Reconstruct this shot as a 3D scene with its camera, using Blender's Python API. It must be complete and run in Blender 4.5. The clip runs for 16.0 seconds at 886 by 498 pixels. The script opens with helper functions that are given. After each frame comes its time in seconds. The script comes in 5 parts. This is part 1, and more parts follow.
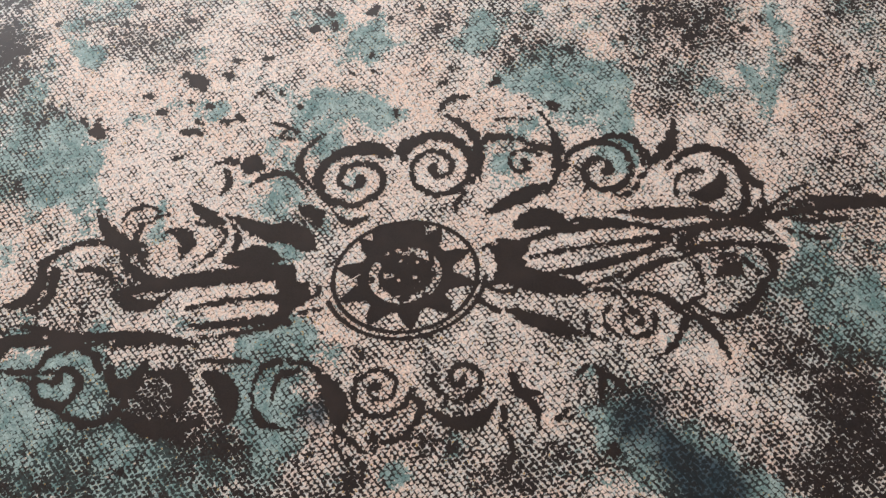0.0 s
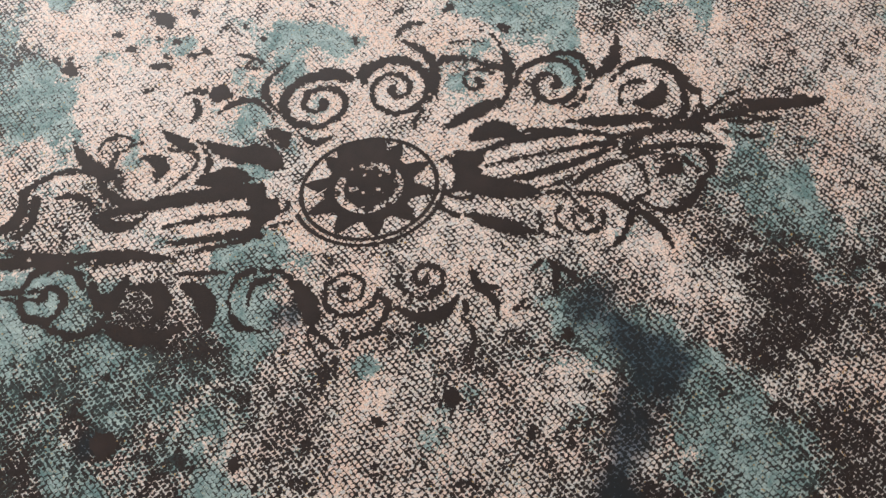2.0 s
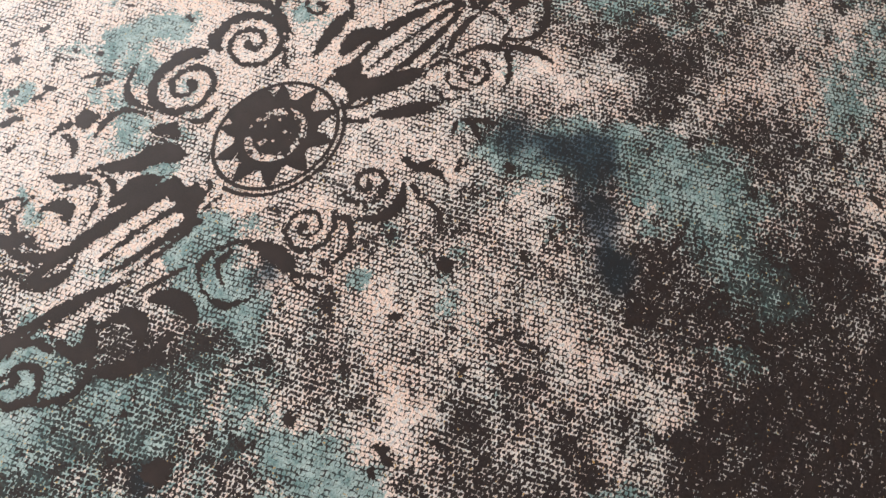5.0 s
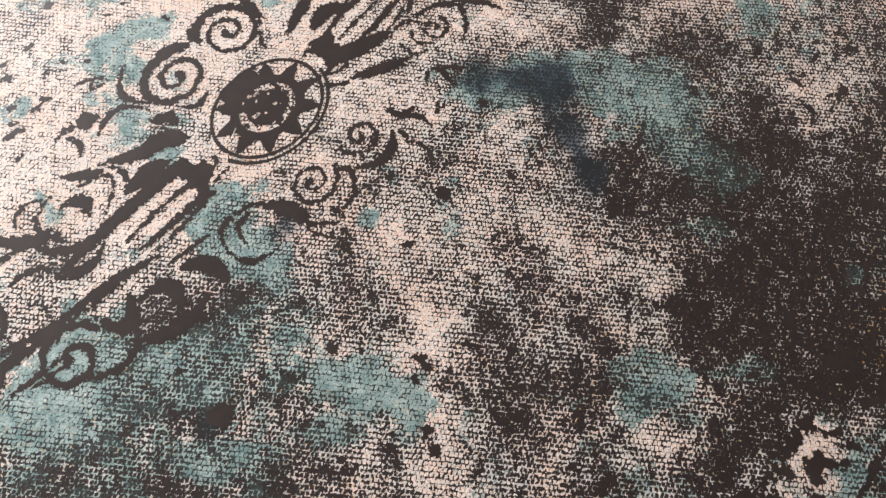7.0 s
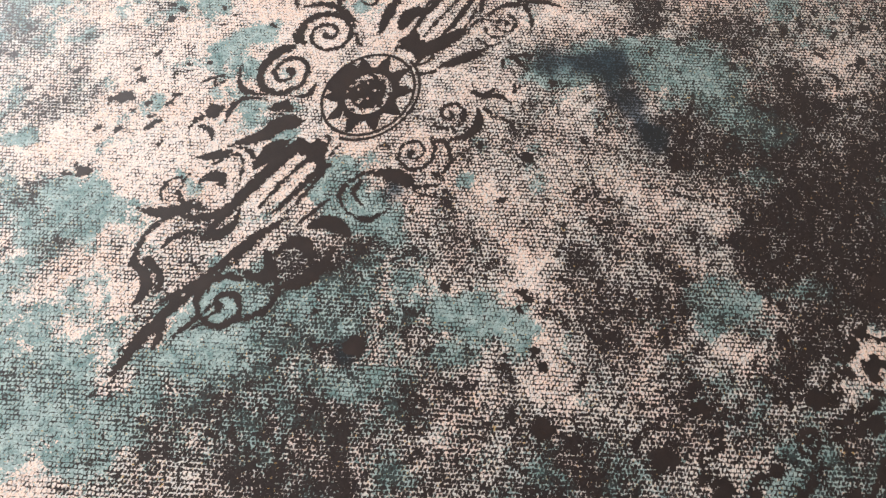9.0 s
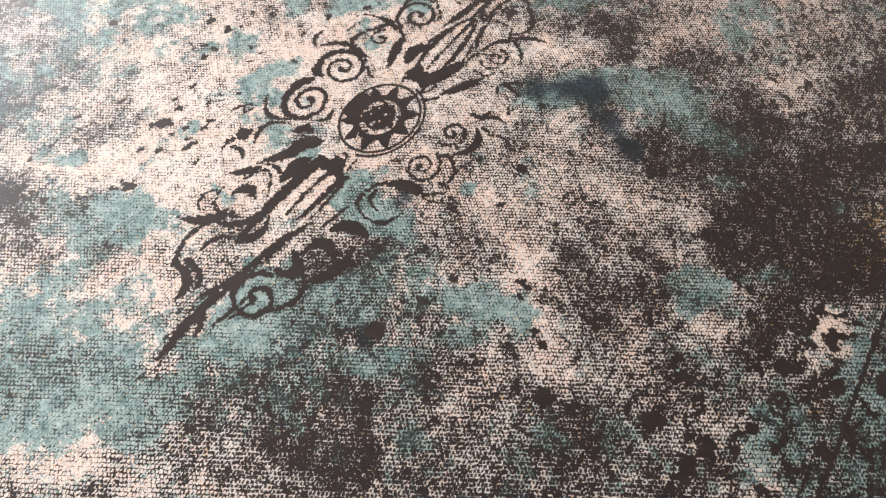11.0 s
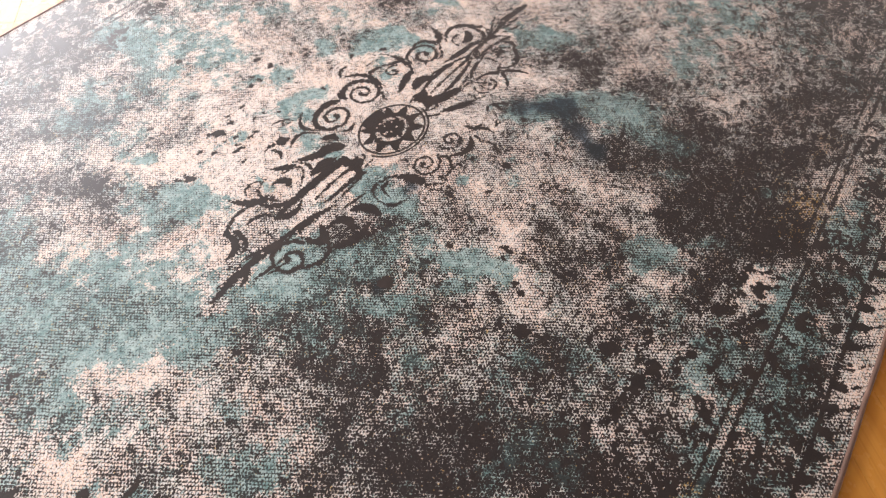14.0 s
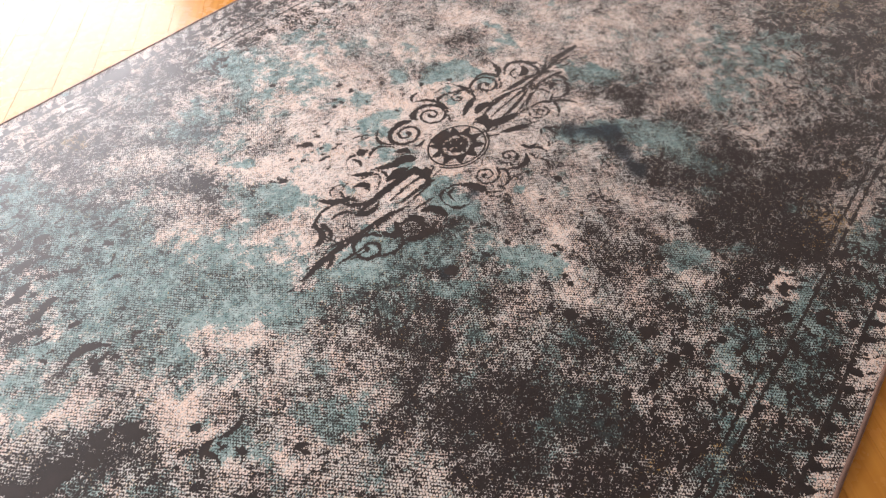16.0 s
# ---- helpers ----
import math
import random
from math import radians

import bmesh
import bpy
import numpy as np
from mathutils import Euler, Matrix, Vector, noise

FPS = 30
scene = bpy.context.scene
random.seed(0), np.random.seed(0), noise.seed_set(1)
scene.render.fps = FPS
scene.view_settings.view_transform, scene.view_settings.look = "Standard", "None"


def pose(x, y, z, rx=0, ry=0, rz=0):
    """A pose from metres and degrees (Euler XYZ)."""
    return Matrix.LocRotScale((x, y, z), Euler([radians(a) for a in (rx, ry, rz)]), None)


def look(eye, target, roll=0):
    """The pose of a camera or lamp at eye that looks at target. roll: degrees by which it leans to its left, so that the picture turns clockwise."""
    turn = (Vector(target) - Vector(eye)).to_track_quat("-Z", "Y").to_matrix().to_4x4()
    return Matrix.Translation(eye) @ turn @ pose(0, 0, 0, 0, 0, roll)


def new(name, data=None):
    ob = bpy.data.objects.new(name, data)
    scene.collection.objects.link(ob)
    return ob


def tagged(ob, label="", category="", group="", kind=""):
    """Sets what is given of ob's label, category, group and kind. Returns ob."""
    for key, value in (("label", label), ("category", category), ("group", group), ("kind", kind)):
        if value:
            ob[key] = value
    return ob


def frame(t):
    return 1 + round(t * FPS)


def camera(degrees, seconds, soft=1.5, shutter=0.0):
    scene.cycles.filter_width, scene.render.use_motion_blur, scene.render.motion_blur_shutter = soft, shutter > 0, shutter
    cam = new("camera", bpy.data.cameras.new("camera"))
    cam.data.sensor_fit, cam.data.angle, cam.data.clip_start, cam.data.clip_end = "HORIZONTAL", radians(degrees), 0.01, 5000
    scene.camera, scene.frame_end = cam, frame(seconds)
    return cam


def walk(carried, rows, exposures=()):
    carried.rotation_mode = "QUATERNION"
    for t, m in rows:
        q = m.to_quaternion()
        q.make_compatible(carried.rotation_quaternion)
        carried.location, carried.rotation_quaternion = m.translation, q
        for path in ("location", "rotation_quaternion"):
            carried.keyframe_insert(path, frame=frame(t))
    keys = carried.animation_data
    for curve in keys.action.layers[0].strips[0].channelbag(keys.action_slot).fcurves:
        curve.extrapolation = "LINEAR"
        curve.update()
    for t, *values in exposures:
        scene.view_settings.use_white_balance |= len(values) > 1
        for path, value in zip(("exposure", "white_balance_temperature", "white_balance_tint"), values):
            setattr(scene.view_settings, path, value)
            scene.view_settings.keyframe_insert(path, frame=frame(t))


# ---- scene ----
cam = camera(66.7, 16.0, soft=1.4, shutter=0.3)
PATH = [
    (0, (0.03, -0.23, 0.729), (0.074, 0.446, -1.153), -5.9),
    (0.5, (0.034, -0.259, 0.73), (0.095, 0.411, -1.154), -5.4),
    (1, (0.047, -0.294, 0.734), (0.11, 0.364, -1.154), -5.2),
    (1.5, (0.055, -0.325, 0.739), (0.118, 0.327, -1.151), -5.2),
    (2, (0.038, -0.34, 0.742), (0.12, 0.306, -1.149), -5.1),
    (2.5, (0.007, -0.352, 0.73), (0.157, 0.284, -1.161), -5.4),
    (3, (-0.014, -0.376, 0.714), (0.252, 0.222, -1.176), -4.1),
    (3.2, (-0.016, -0.397, 0.708), (0.289, 0.196, -1.178), -4.0),
    (5.3, (-0.145, -0.422, 0.748), (0.341, 0.02, -1.141), 3.8),
    (5.5, (-0.164, -0.419, 0.751), (0.352, 0.007, -1.133), 4.4),
    (6, (-0.194, -0.431, 0.77), (0.336, -0.031, -1.117), 3.2),
    (6.5, (-0.232, -0.448, 0.768), (0.348, -0.055, -1.105), 4.4),
    (7, (-0.261, -0.464, 0.786), (0.329, -0.073, -1.085), 4.2),
    (7.5, (-0.296, -0.472, 0.811), (0.31, -0.067, -1.052), 3.8),
    (8, (-0.339, -0.468, 0.826), (0.299, -0.037, -1.02), 3.6),
    (8.5, (-0.414, -0.464, 0.831), (0.251, -0.002, -0.998), 2.4),
    (9, (-0.474, -0.456, 0.851), (0.227, 0.009, -0.963), 1.7),
    (9.2, (-0.495, -0.458, 0.855), (0.227, 0.009, -0.95), 1.7),
    (11.3, (-0.621, -0.516, 0.923), (0.247, 0.027, -0.795), 1.8),
    (11.5, (-0.637, -0.521, 0.925), (0.246, 0.038, -0.78), 1.6),
    (12, (-0.691, -0.532, 0.936), (0.216, 0.054, -0.748), 1.1),
    (12.5, (-0.744, -0.574, 0.962), (0.174, 0.041, -0.704), -0.1),
    (13, (-0.778, -0.602, 0.981), (0.165, 0.03, -0.665), -0.2),
    (13.5, (-0.802, -0.652, 0.996), (0.172, 0.009, -0.62), -0.4),
    (14, (-0.833, -0.697, 1.011), (0.164, -0.016, -0.584), -0.1),
    (14.5, (-0.863, -0.719, 1.029), (0.136, 0.0, -0.547), 0.1),
    (15, (-0.91, -0.736, 1.046), (0.09, 0.046, -0.5), -0.9),
    (15.5, (-0.978, -0.735, 1.063), (0.039, 0.057, -0.466), -0.5),
    (16, (-1.036, -0.767, 1.079), (0.005, 0.059, -0.416), -1.1),
]
EXPOSURES = [  # seconds, stops, kelvin, tint
    (0.0, 0.1, 6400, 10), (3.0, 0.3, 6400, 10), (7.0, 0.56, 6400, 11), (9.0, 0.56, 6420, 11),
    (12.0, 0.68, 6450, 11.5), (14.5, 0.64, 6490, 14.5), (15.5, 0.58, 6490, 14.5), (16.0, 0.42, 6490, 15.5),
]
walk(cam, [(t, look(eye, target, roll)) for t, eye, target, roll in PATH], EXPOSURES)

SHEEN, COVER = 0.19, 0.55
NET_LONG, NET_WIDE, NET_TURN = 0.0061, 0.0050, 63
CLUMP, BLOT = 0.80, 0.55


# ---- daylight: an overcast sky seen through one wide window ----
world = bpy.data.worlds.new("world")
scene.world = world
world.use_nodes = True
sky = world.node_tree.nodes.new("ShaderNodeTexSky")
sky.sky_type, sky.sun_disc, sky.sun_elevation, sky.sun_rotation = "NISHITA", False, radians(38), radians(200)
world.node_tree.links.new(sky.outputs[0], world.node_tree.nodes["Background"].inputs[0])
world.node_tree.nodes["Background"].inputs[1].default_value = 0.12
WIN_X0, WIN_X1, WIN_Z0, WIN_Z1, WALL_Y = -3.2, 1.12, 0.06, 2.3, 2.9
light = bpy.data.lights.new("window_daylight", "AREA")
light.shape, light.size, light.size_y = "RECTANGLE", WIN_X1 - WIN_X0 - 0.1, WIN_Z1 - WIN_Z0 - 0.1
light.energy, light.color = 262, (1.0, 0.985, 0.985)
new("window_daylight", light).matrix_world = look(((WIN_X0 + WIN_X1) / 2, WALL_Y + 0.05, (WIN_Z0 + WIN_Z1) / 2), ((WIN_X0 + WIN_X1) / 2, 0, (WIN_Z0 + WIN_Z1) / 2))


# ---- material helpers ----
class Nodes:
    """A short way to write node trees."""

    def __init__(self, name):
        self.mat = bpy.data.materials.new(name)
        self.mat.use_nodes = True
        self.tree = self.mat.node_tree
        self.bsdf = self.tree.nodes["Principled BSDF"]

    def put(self, socket, value):
        if isinstance(value, bpy.types.NodeSocket):
            self.tree.links.new(value, socket)
        else:
            socket.default_value = value

    def math(self, op, *values, clamp=False):
        n = self.tree.nodes.new("ShaderNodeMath")
        n.operation, n.use_clamp = op, clamp
        for i, v in enumerate(values):
            self.put(n.inputs[i], v)
        return n.outputs[0]

    def ramp(self, value, a, b, lo=0.0, hi=1.0, smooth=False):
        n = self.tree.nodes.new("ShaderNodeMapRange")
        n.interpolation_type = "SMOOTHSTEP" if smooth else "LINEAR"
        for i, v in enumerate((value, a, b, lo, hi)):
            self.put(n.inputs[i], v)
        return n.outputs[0]

    def mix(self, fac, a, b, kind="MIX"):
        n = self.tree.nodes.new("ShaderNodeMix")
        n.data_type, n.blend_type = "RGBA", kind
        self.put(n.inputs[0], fac)
        self.put(n.inputs[6], a)
        self.put(n.inputs[7], b)
        return n.outputs[2]

    def noise(self, scale, detail=2.0, rough=0.5, vector=None, colour=False):
        n = self.tree.nodes.new("ShaderNodeTexNoise")
        n.inputs["Scale"].default_value, n.inputs["Detail"].default_value, n.inputs["Roughness"].default_value = scale, detail, rough
        self.put(n.inputs["Vector"], vector or self.place())
        return n.outputs["Color" if colour else "Fac"]

    def place(self, turn=0.0, size=(1, 1, 1)):
        c = self.tree.nodes.new("ShaderNodeTexCoord")
        m = self.tree.nodes.new("ShaderNodeMapping")
        m.inputs["Rotation"].default_value, m.inputs["Scale"].default_value = (0, 0, radians(turn)), size
        self.tree.links.new(c.outputs["Object"], m.inputs["Vector"])
        return m.outputs[0]

    def attribute(self, name):
        n = self.tree.nodes.new("ShaderNodeAttribute")
        n.attribute_name = name
        return n.outputs["Fac"]

    def split(self, vector):
        n = self.tree.nodes.new("ShaderNodeSeparateXYZ")
        self.put(n.inputs[0], vector)
        return n.outputs

    def add(self, a, b, k):
        n = self.tree.nodes.new("ShaderNodeVectorMath")
        n.operation = "MULTIPLY_ADD"
        self.put(n.inputs[0], a)
        n.inputs[1].default_value = (k, k, k)
        self.put(n.inputs[2], b)
        return n.outputs[0]

    def random(self):
        island = self.tree.nodes.new("ShaderNodeNewGeometry").outputs["Random Per Island"]
        return self.math("FRACT", self.math("ADD", self.tree.nodes.new("ShaderNodeObjectInfo").outputs["Random"], island))

    def finish(self, colour, rough, height=None, bump=0.3, depth=0.001, spec=0.5, fuzz=0.0):
        self.bsdf.inputs["Sheen Weight"].default_value, self.bsdf.inputs["Sheen Roughness"].default_value = fuzz, 0.35
        self.put(self.bsdf.inputs["Base Color"], colour)
        self.put(self.bsdf.inputs["Roughness"], rough)
        self.put(self.bsdf.inputs["Specular IOR Level"], spec)
        if height is not None:
            b = self.tree.nodes.new("ShaderNodeBump")
            b.inputs["Strength"].default_value, b.inputs["Distance"].default_value = bump, depth
            self.put(b.inputs["Height"], height)
            self.put(self.bsdf.inputs["Normal"], b.outputs[0])
        return self.mat


DARK_YARN = (0.0125, 0.0098, 0.0103, 1)


def weave_material():
    """The rug's face: light yarn in a diagonal net over a dark ground, dyed cream, teal, ochre and ink."""
    k = Nodes("printed_weave")
    warp = k.add(k.noise(420, 1, colour=True), k.add(k.noise(90, 2, colour=True), k.place(), 0.0042), 0.0014)
    turned = k.tree.nodes.new("ShaderNodeMapping")
    turned.inputs["Rotation"].default_value = (0, 0, radians(NET_TURN))
    turned.inputs["Scale"].default_value = (1 / NET_LONG, 1 / NET_WIDE, 1)
    k.put(turned.inputs["Vector"], warp)
    px, py, _ = k.split(turned.outputs[0])

    def knots(shift):
        """How near a point lies to the edge of its stitch, the stitches standing in staggered rows, and each stitch's own chance."""
        row = k.math("ADD", py, shift)
        number = k.math("FLOOR", row)
        col = k.math("ADD", k.math("ADD", px, shift), k.math("MULTIPLY", number, 0.5))
        fu, fv = [k.math("MULTIPLY", k.math("ABSOLUTE", k.math("SUBTRACT", k.math("FRACT", p), 0.5)), 2.0) for p in (col, row)]
        c = k.tree.nodes.new("ShaderNodeCombineXYZ")
        k.put(c.inputs[0], k.math("FLOOR", col))
        k.put(c.inputs[1], number)
        w = k.tree.nodes.new("ShaderNodeTexWhiteNoise")
        w.noise_dimensions = "2D"
        k.put(w.inputs["Vector"], c.outputs[0])
        return k.math("MAXIMUM", fu, fv), k.math("SUBTRACT", w.outputs["Value"], 0.5)

    (seam, chance), (mesh, luck) = knots(0.0), knots(0.5)
    fine = k.math("ADD", k.math("MULTIPLY", k.math("SUBTRACT", k.noise(540, 0, 0.5), 0.5), 0.9), k.math("MULTIPLY", k.math("SUBTRACT", k.noise(270, 0), 0.5), 1.0))
    clump = k.math("SUBTRACT", k.noise(38, 5, 0.68), 0.5)
    blot = k.math("SUBTRACT", k.noise(95, 2, 0.6), 0.5)
    cover = k.math("ADD", k.attribute("cover"), k.math("ADD", k.math("MULTIPLY", clump, CLUMP), k.math("MULTIPLY", blot, BLOT)))
    # worn-through islands of the dark ground, hard-edged
    island = k.math("MULTIPLY", k.ramp(k.noise(40, 4, 0.62), 0.58, 0.63, 0.0, 0.42, smooth=True), k.ramp(k.attribute("cover"), 0.26, 0.48))
    cover = k.math("ADD", cover, k.math("SUBTRACT", island, 0.05))
    # on pale grounds dark seams part the stitches; on dark grounds a pale net is left, then curls, then specks
    in_light = k.math("SUBTRACT", k.math("SUBTRACT", 1.0, seam), k.ramp(cover, 0.0, 0.50, -0.06, 0.38))
    in_light = k.math("ADD", in_light, k.math("MULTIPLY", chance, -0.34))
    in_dark = k.math("SUBTRACT", mesh, k.ramp(cover, 0.44, 1.06, 0.68, 1.29))
    in_dark = k.math("ADD", in_dark, k.math("MULTIPLY", luck, 0.35))
    side = k.ramp(cover, 0.42, 0.54)
    yarn = k.math("ADD", k.math("MULTIPLY", in_light, k.math("SUBTRACT", 1.0, side)), k.math("MULTIPLY", in_dark, side))
    yarn = k.ramp(k.math("ADD", yarn, k.math("MULTIPLY", fine, k.ramp(side, 0, 1, 0.68, 0.95))), -0.05, 0.05, smooth=True)
    # dyes of the light yarn
    tint = k.noise(9, 3, 0.6)
    cream = k.mix(k.ramp(tint, 0.4, 0.62), (0.63, 0.488, 0.41, 1), (0.67, 0.58, 0.53, 1))
    greyed = k.mix(k.ramp(k.noise(14, 3, 0.6), 0.42, 0.58), (0.565, 0.46, 0.415, 1), (0.48, 0.495, 0.48, 1))
    cream = k.mix(k.ramp(cover, 0.16, 0.55, 0.0, 0.85), cream, greyed)
    # lone strands on the dark ground are greyed: the pile's shade put into their colour
    cream = k.mix(k.ramp(cover, 0.50, 0.90, 0.0, 0.75), cream, (0.37, 0.37, 0.36, 1))
    cream = k.mix(k.ramp(k.noise(330, 2), 0.48, 0.62), cream, (0.46, 0.49, 0.50, 1))
    teal = k.mix(k.ramp(k.noise(55, 4, 0.7), 0.36, 0.62), (0.11, 0.195, 0.20, 1), (0.29, 0.385, 0.385, 1))
    dyed = k.math("ADD", k.attribute("teal"), k.math("ADD", k.math("MULTIPLY", k.math("SUBTRACT", k.noise(52, 5, 0.66), 0.5), 1.9), k.math("MULTIPLY", k.math("SUBTRACT", k.noise(300, 1), 0.5), 1.2)))
    colour = k.mix(k.ramp(dyed, 0.47, 0.60, smooth=True), cream, teal)
    gold = k.math("ADD", k.attribute("ochre"), k.math("ADD", k.math("MULTIPLY", clump, 0.9), k.math("MULTIPLY", fine, 1.2)))
    colour = k.mix(k.ramp(gold, 0.45, 0.6), colour, (0.36, 0.23, 0.07, 1))
    # relief shading and highlights of the strands, painted into the colour by fine noise
    colour = k.mix(0.55, colour, k.mix(k.ramp(k.noise(480, 1), 0.34, 0.62), (0.42, 0.42, 0.43, 1), (1.12, 1.11, 1.10, 1)), "MULTIPLY")
    ground = k.mix(k.ramp(k.noise(450, 1), 0.35, 0.65), DARK_YARN, (0.021, 0.0165, 0.017, 1))
    # where teal soaks in, the ground takes some of it too
    ground = k.mix(k.math("MULTIPLY", k.ramp(dyed, 0.75, 1.4), 0.3), ground, (0.07, 0.15, 0.155, 1))
    colour = k.mix(yarn, ground, colour)
    ink = k.math("ADD", k.attribute("ink"), k.math("MULTIPLY", clump, 0.8))
    soaked = k.ramp(ink, 0.05, 0.95, smooth=True)
    colour = k.mix(soaked, colour, (0.2, 0.26, 0.35, 1), "MULTIPLY")
    colour = k.mix(k.math("MULTIPLY", soaked, 0.3), colour, (0.03, 0.042, 0.05, 1))
    return k.finish(colour, k.ramp(yarn, 0, 1, 0.37, 0.60), yarn, 0.2, 0.0006, SHEEN, 0.18)


def yarn_material(name, a, b, rough=0.34):
    k = Nodes(name)
    fuzz = k.noise(700, 2, 0.6)
    colour = k.mix(k.ramp(fuzz, 0.35, 0.65), a, b)
    colour = k.mix(k.ramp(k.noise(25, 3), 0.45, 0.75), colour, tuple(c * 1.18 for c in b[:3]) + (1,))
    return k.finish(colour, rough, fuzz, 0.3, 0.0006, SHEEN, 0.34)


def wood_material():
    k = Nodes("varnished_oak")
    offset = k.math("MULTIPLY", k.random(), 37.0)
    c = k.tree.nodes.new("ShaderNodeCombineXYZ")
    k.put(c.inputs[2], offset)
    grain = k.noise(1.0, 4, 0.6, k.add(c.outputs[0], k.place(size=(3.0, 95, 1)), 1.0))
    ring = k.noise(1.0, 3, 0.55, k.add(c.outputs[0], k.place(size=(1.2, 16, 1)), 1.0))
    colour = k.mix(k.ramp(ring, 0.35, 0.65), (0.335, 0.148, 0.025, 1), (0.44, 0.212, 0.042, 1))
    colour = k.mix(k.math("MULTIPLY", k.ramp(grain, 0.5, 0.72), 0.55), colour, (0.26, 0.108, 0.019, 1))
    colour = k.mix(k.ramp(k.random(), 0, 1, 0.0, 0.30), colour, (0.33, 0.138, 0.024, 1))
    mat = k.finish(colour, k.ramp(k.noise(30, 3), 0.3, 0.7, 0.2, 0.32), grain, 0.06, 0.0004, 0.21)
    k.bsdf.inputs["Coat Weight"].default_value, k.bsdf.inputs["Coat Roughness"].default_value = 0.0, 0.3
    return mat


def plaster_material(name, colour):
    k = Nodes(name)
    n = k.noise(3, 4)
    return k.finish(k.mix(k.ramp(n, 0.3, 0.7), colour, tuple(c * 0.93 for c in colour[:3]) + (1,)), 0.85, k.noise(90, 3), 0.15, 0.001, 0.3)


weave = weave_material()
dark_yarn = yarn_material("dark_yarn", DARK_YARN, (0.021, 0.0162, 0.0158, 1))
tape = yarn_material("binding_tape", (0.10, 0.062, 0.049, 1), (0.145, 0.092, 0.074, 1), 0.9)
thread = yarn_material("pale_thread", (0.62, 0.57, 0.52, 1), (0.75, 0.70, 0.66, 1), 0.6)
oak = wood_material()
gap_dark = plaster_material("subfloor", (0.05, 0.03, 0.015, 1))
white_wall = plaster_material("wall_paint", (0.60, 0.56, 0.51, 1))
frame_paint = plaster_material("window_paint", (0.80, 0.80, 0.78, 1))


# ---- mesh helpers ----
def mesh_object(name, verts, faces, mat, parent=None, label=""):
    me = bpy.data.meshes.new(name)
    me.from_pydata(verts, [], faces)
    me.materials.append(mat)
    ob = new(name, me)
    ob.parent = parent
    return tagged(ob, label)


def part(name, bm, mat, parent=None, label=""):
    me = bpy.data.meshes.new(name)
    bm.to_mesh(me)
    bm.free()
    me.materials.append(mat)
    ob = new(name, me)
    ob.parent = parent
    return tagged(ob, label)


def block(lo, hi, bevel=0.0):
    bm = bmesh.new()
    bmesh.ops.create_cube(bm, size=1)
    for v in bm.verts:
        v.co = [lo[i] + (v.co[i] + 0.5) * (hi[i] - lo[i]) for i in range(3)]
    if bevel:
        bmesh.ops.bevel(bm, geom=bm.edges[:], offset=bevel, segments=2, affect="EDGES")
    return bm


def structure(name, lo, hi, mat, label, category):
    return tagged(part(name, block(lo, hi), mat), label, category, kind="structure")


# ---- the room ----
RX0, RX1, RY0, H = -3.6, 3.0, -3.6, 2.5
structure("ceiling", (RX0 - 0.2, RY0 - 0.2, H), (RX1 + 0.2, WALL_Y + 0.2, H + 0.2), white_wall, "plain white painted ceiling of the room", "ceiling")
structure("wall_south", (RX0 - 0.2, RY0 - 0.2, 0), (RX1 + 0.2, RY0, H), white_wall, "plain off-white painted wall behind the rug", "wall")
structure("wall_west", (RX0 - 0.2, RY0, 0), (RX0, WALL_Y, H), white_wall, "plain off-white painted side wall", "wall")
structure("wall_east", (RX1, RY0, 0), (RX1 + 0.2, WALL_Y, H), white_wall, "plain off-white painted side wall", "wall")
wall = tagged(new("wall_north"), "off-white painted wall with a wide window opening", "wall", kind="structure")
part("wall_panel", block((RX0 - 0.2, WALL_Y, 0), (WIN_X0, WALL_Y + 0.2, H)), white_wall, wall)
part("wall_panel", block((WIN_X1, WALL_Y, 0), (RX1 + 0.2, WALL_Y + 0.2, H)), white_wall, wall)
part("lintel", block((WIN_X0, WALL_Y, WIN_Z1), (WIN_X1, WALL_Y + 0.2, H)), white_wall, wall)
part("threshold", block((WIN_X0, WALL_Y, 0), (WIN_X1, WALL_Y + 0.2, WIN_Z0)), white_wall, wall)
window = tagged(new("window_1"), "wide white-framed glazed window letting daylight in", "window", kind="structure")
for x in (WIN_X0, WIN_X1 - 0.06):
    part("window_frame", block((x, WALL_Y + 0.06, WIN_Z0), (x + 0.06, WALL_Y + 0.12, WIN_Z1), 0.006), frame_paint, window)
for z in (WIN_Z0, WIN_Z1 - 0.06):
    part("window_frame", block((WIN_X0 + 0.06, WALL_Y + 0.06, z), (WIN_X1 - 0.06, WALL_Y + 0.12, z + 0.06), 0.006), frame_paint, window)

# ---- the rug's dyed face ----
HALF_X, HALF_Y, TOP = 1.5, 1.0, 0.010
STEP = 0.006
gx = np.linspace(-HALF_X + 0.006, HALF_X - 0.006, int(2 * HALF_X / STEP) + 1)
gy = np.linspace(-HALF_Y + 0.006, HALF_Y - 0.006, int(2 * HALF_Y / STEP) + 1)
GX, GY = np.meshgrid(gx, gy)
LOOSE = []  # stray dark cells beside the figures
LATTICE = np.random.RandomState(7).rand(512, 512)


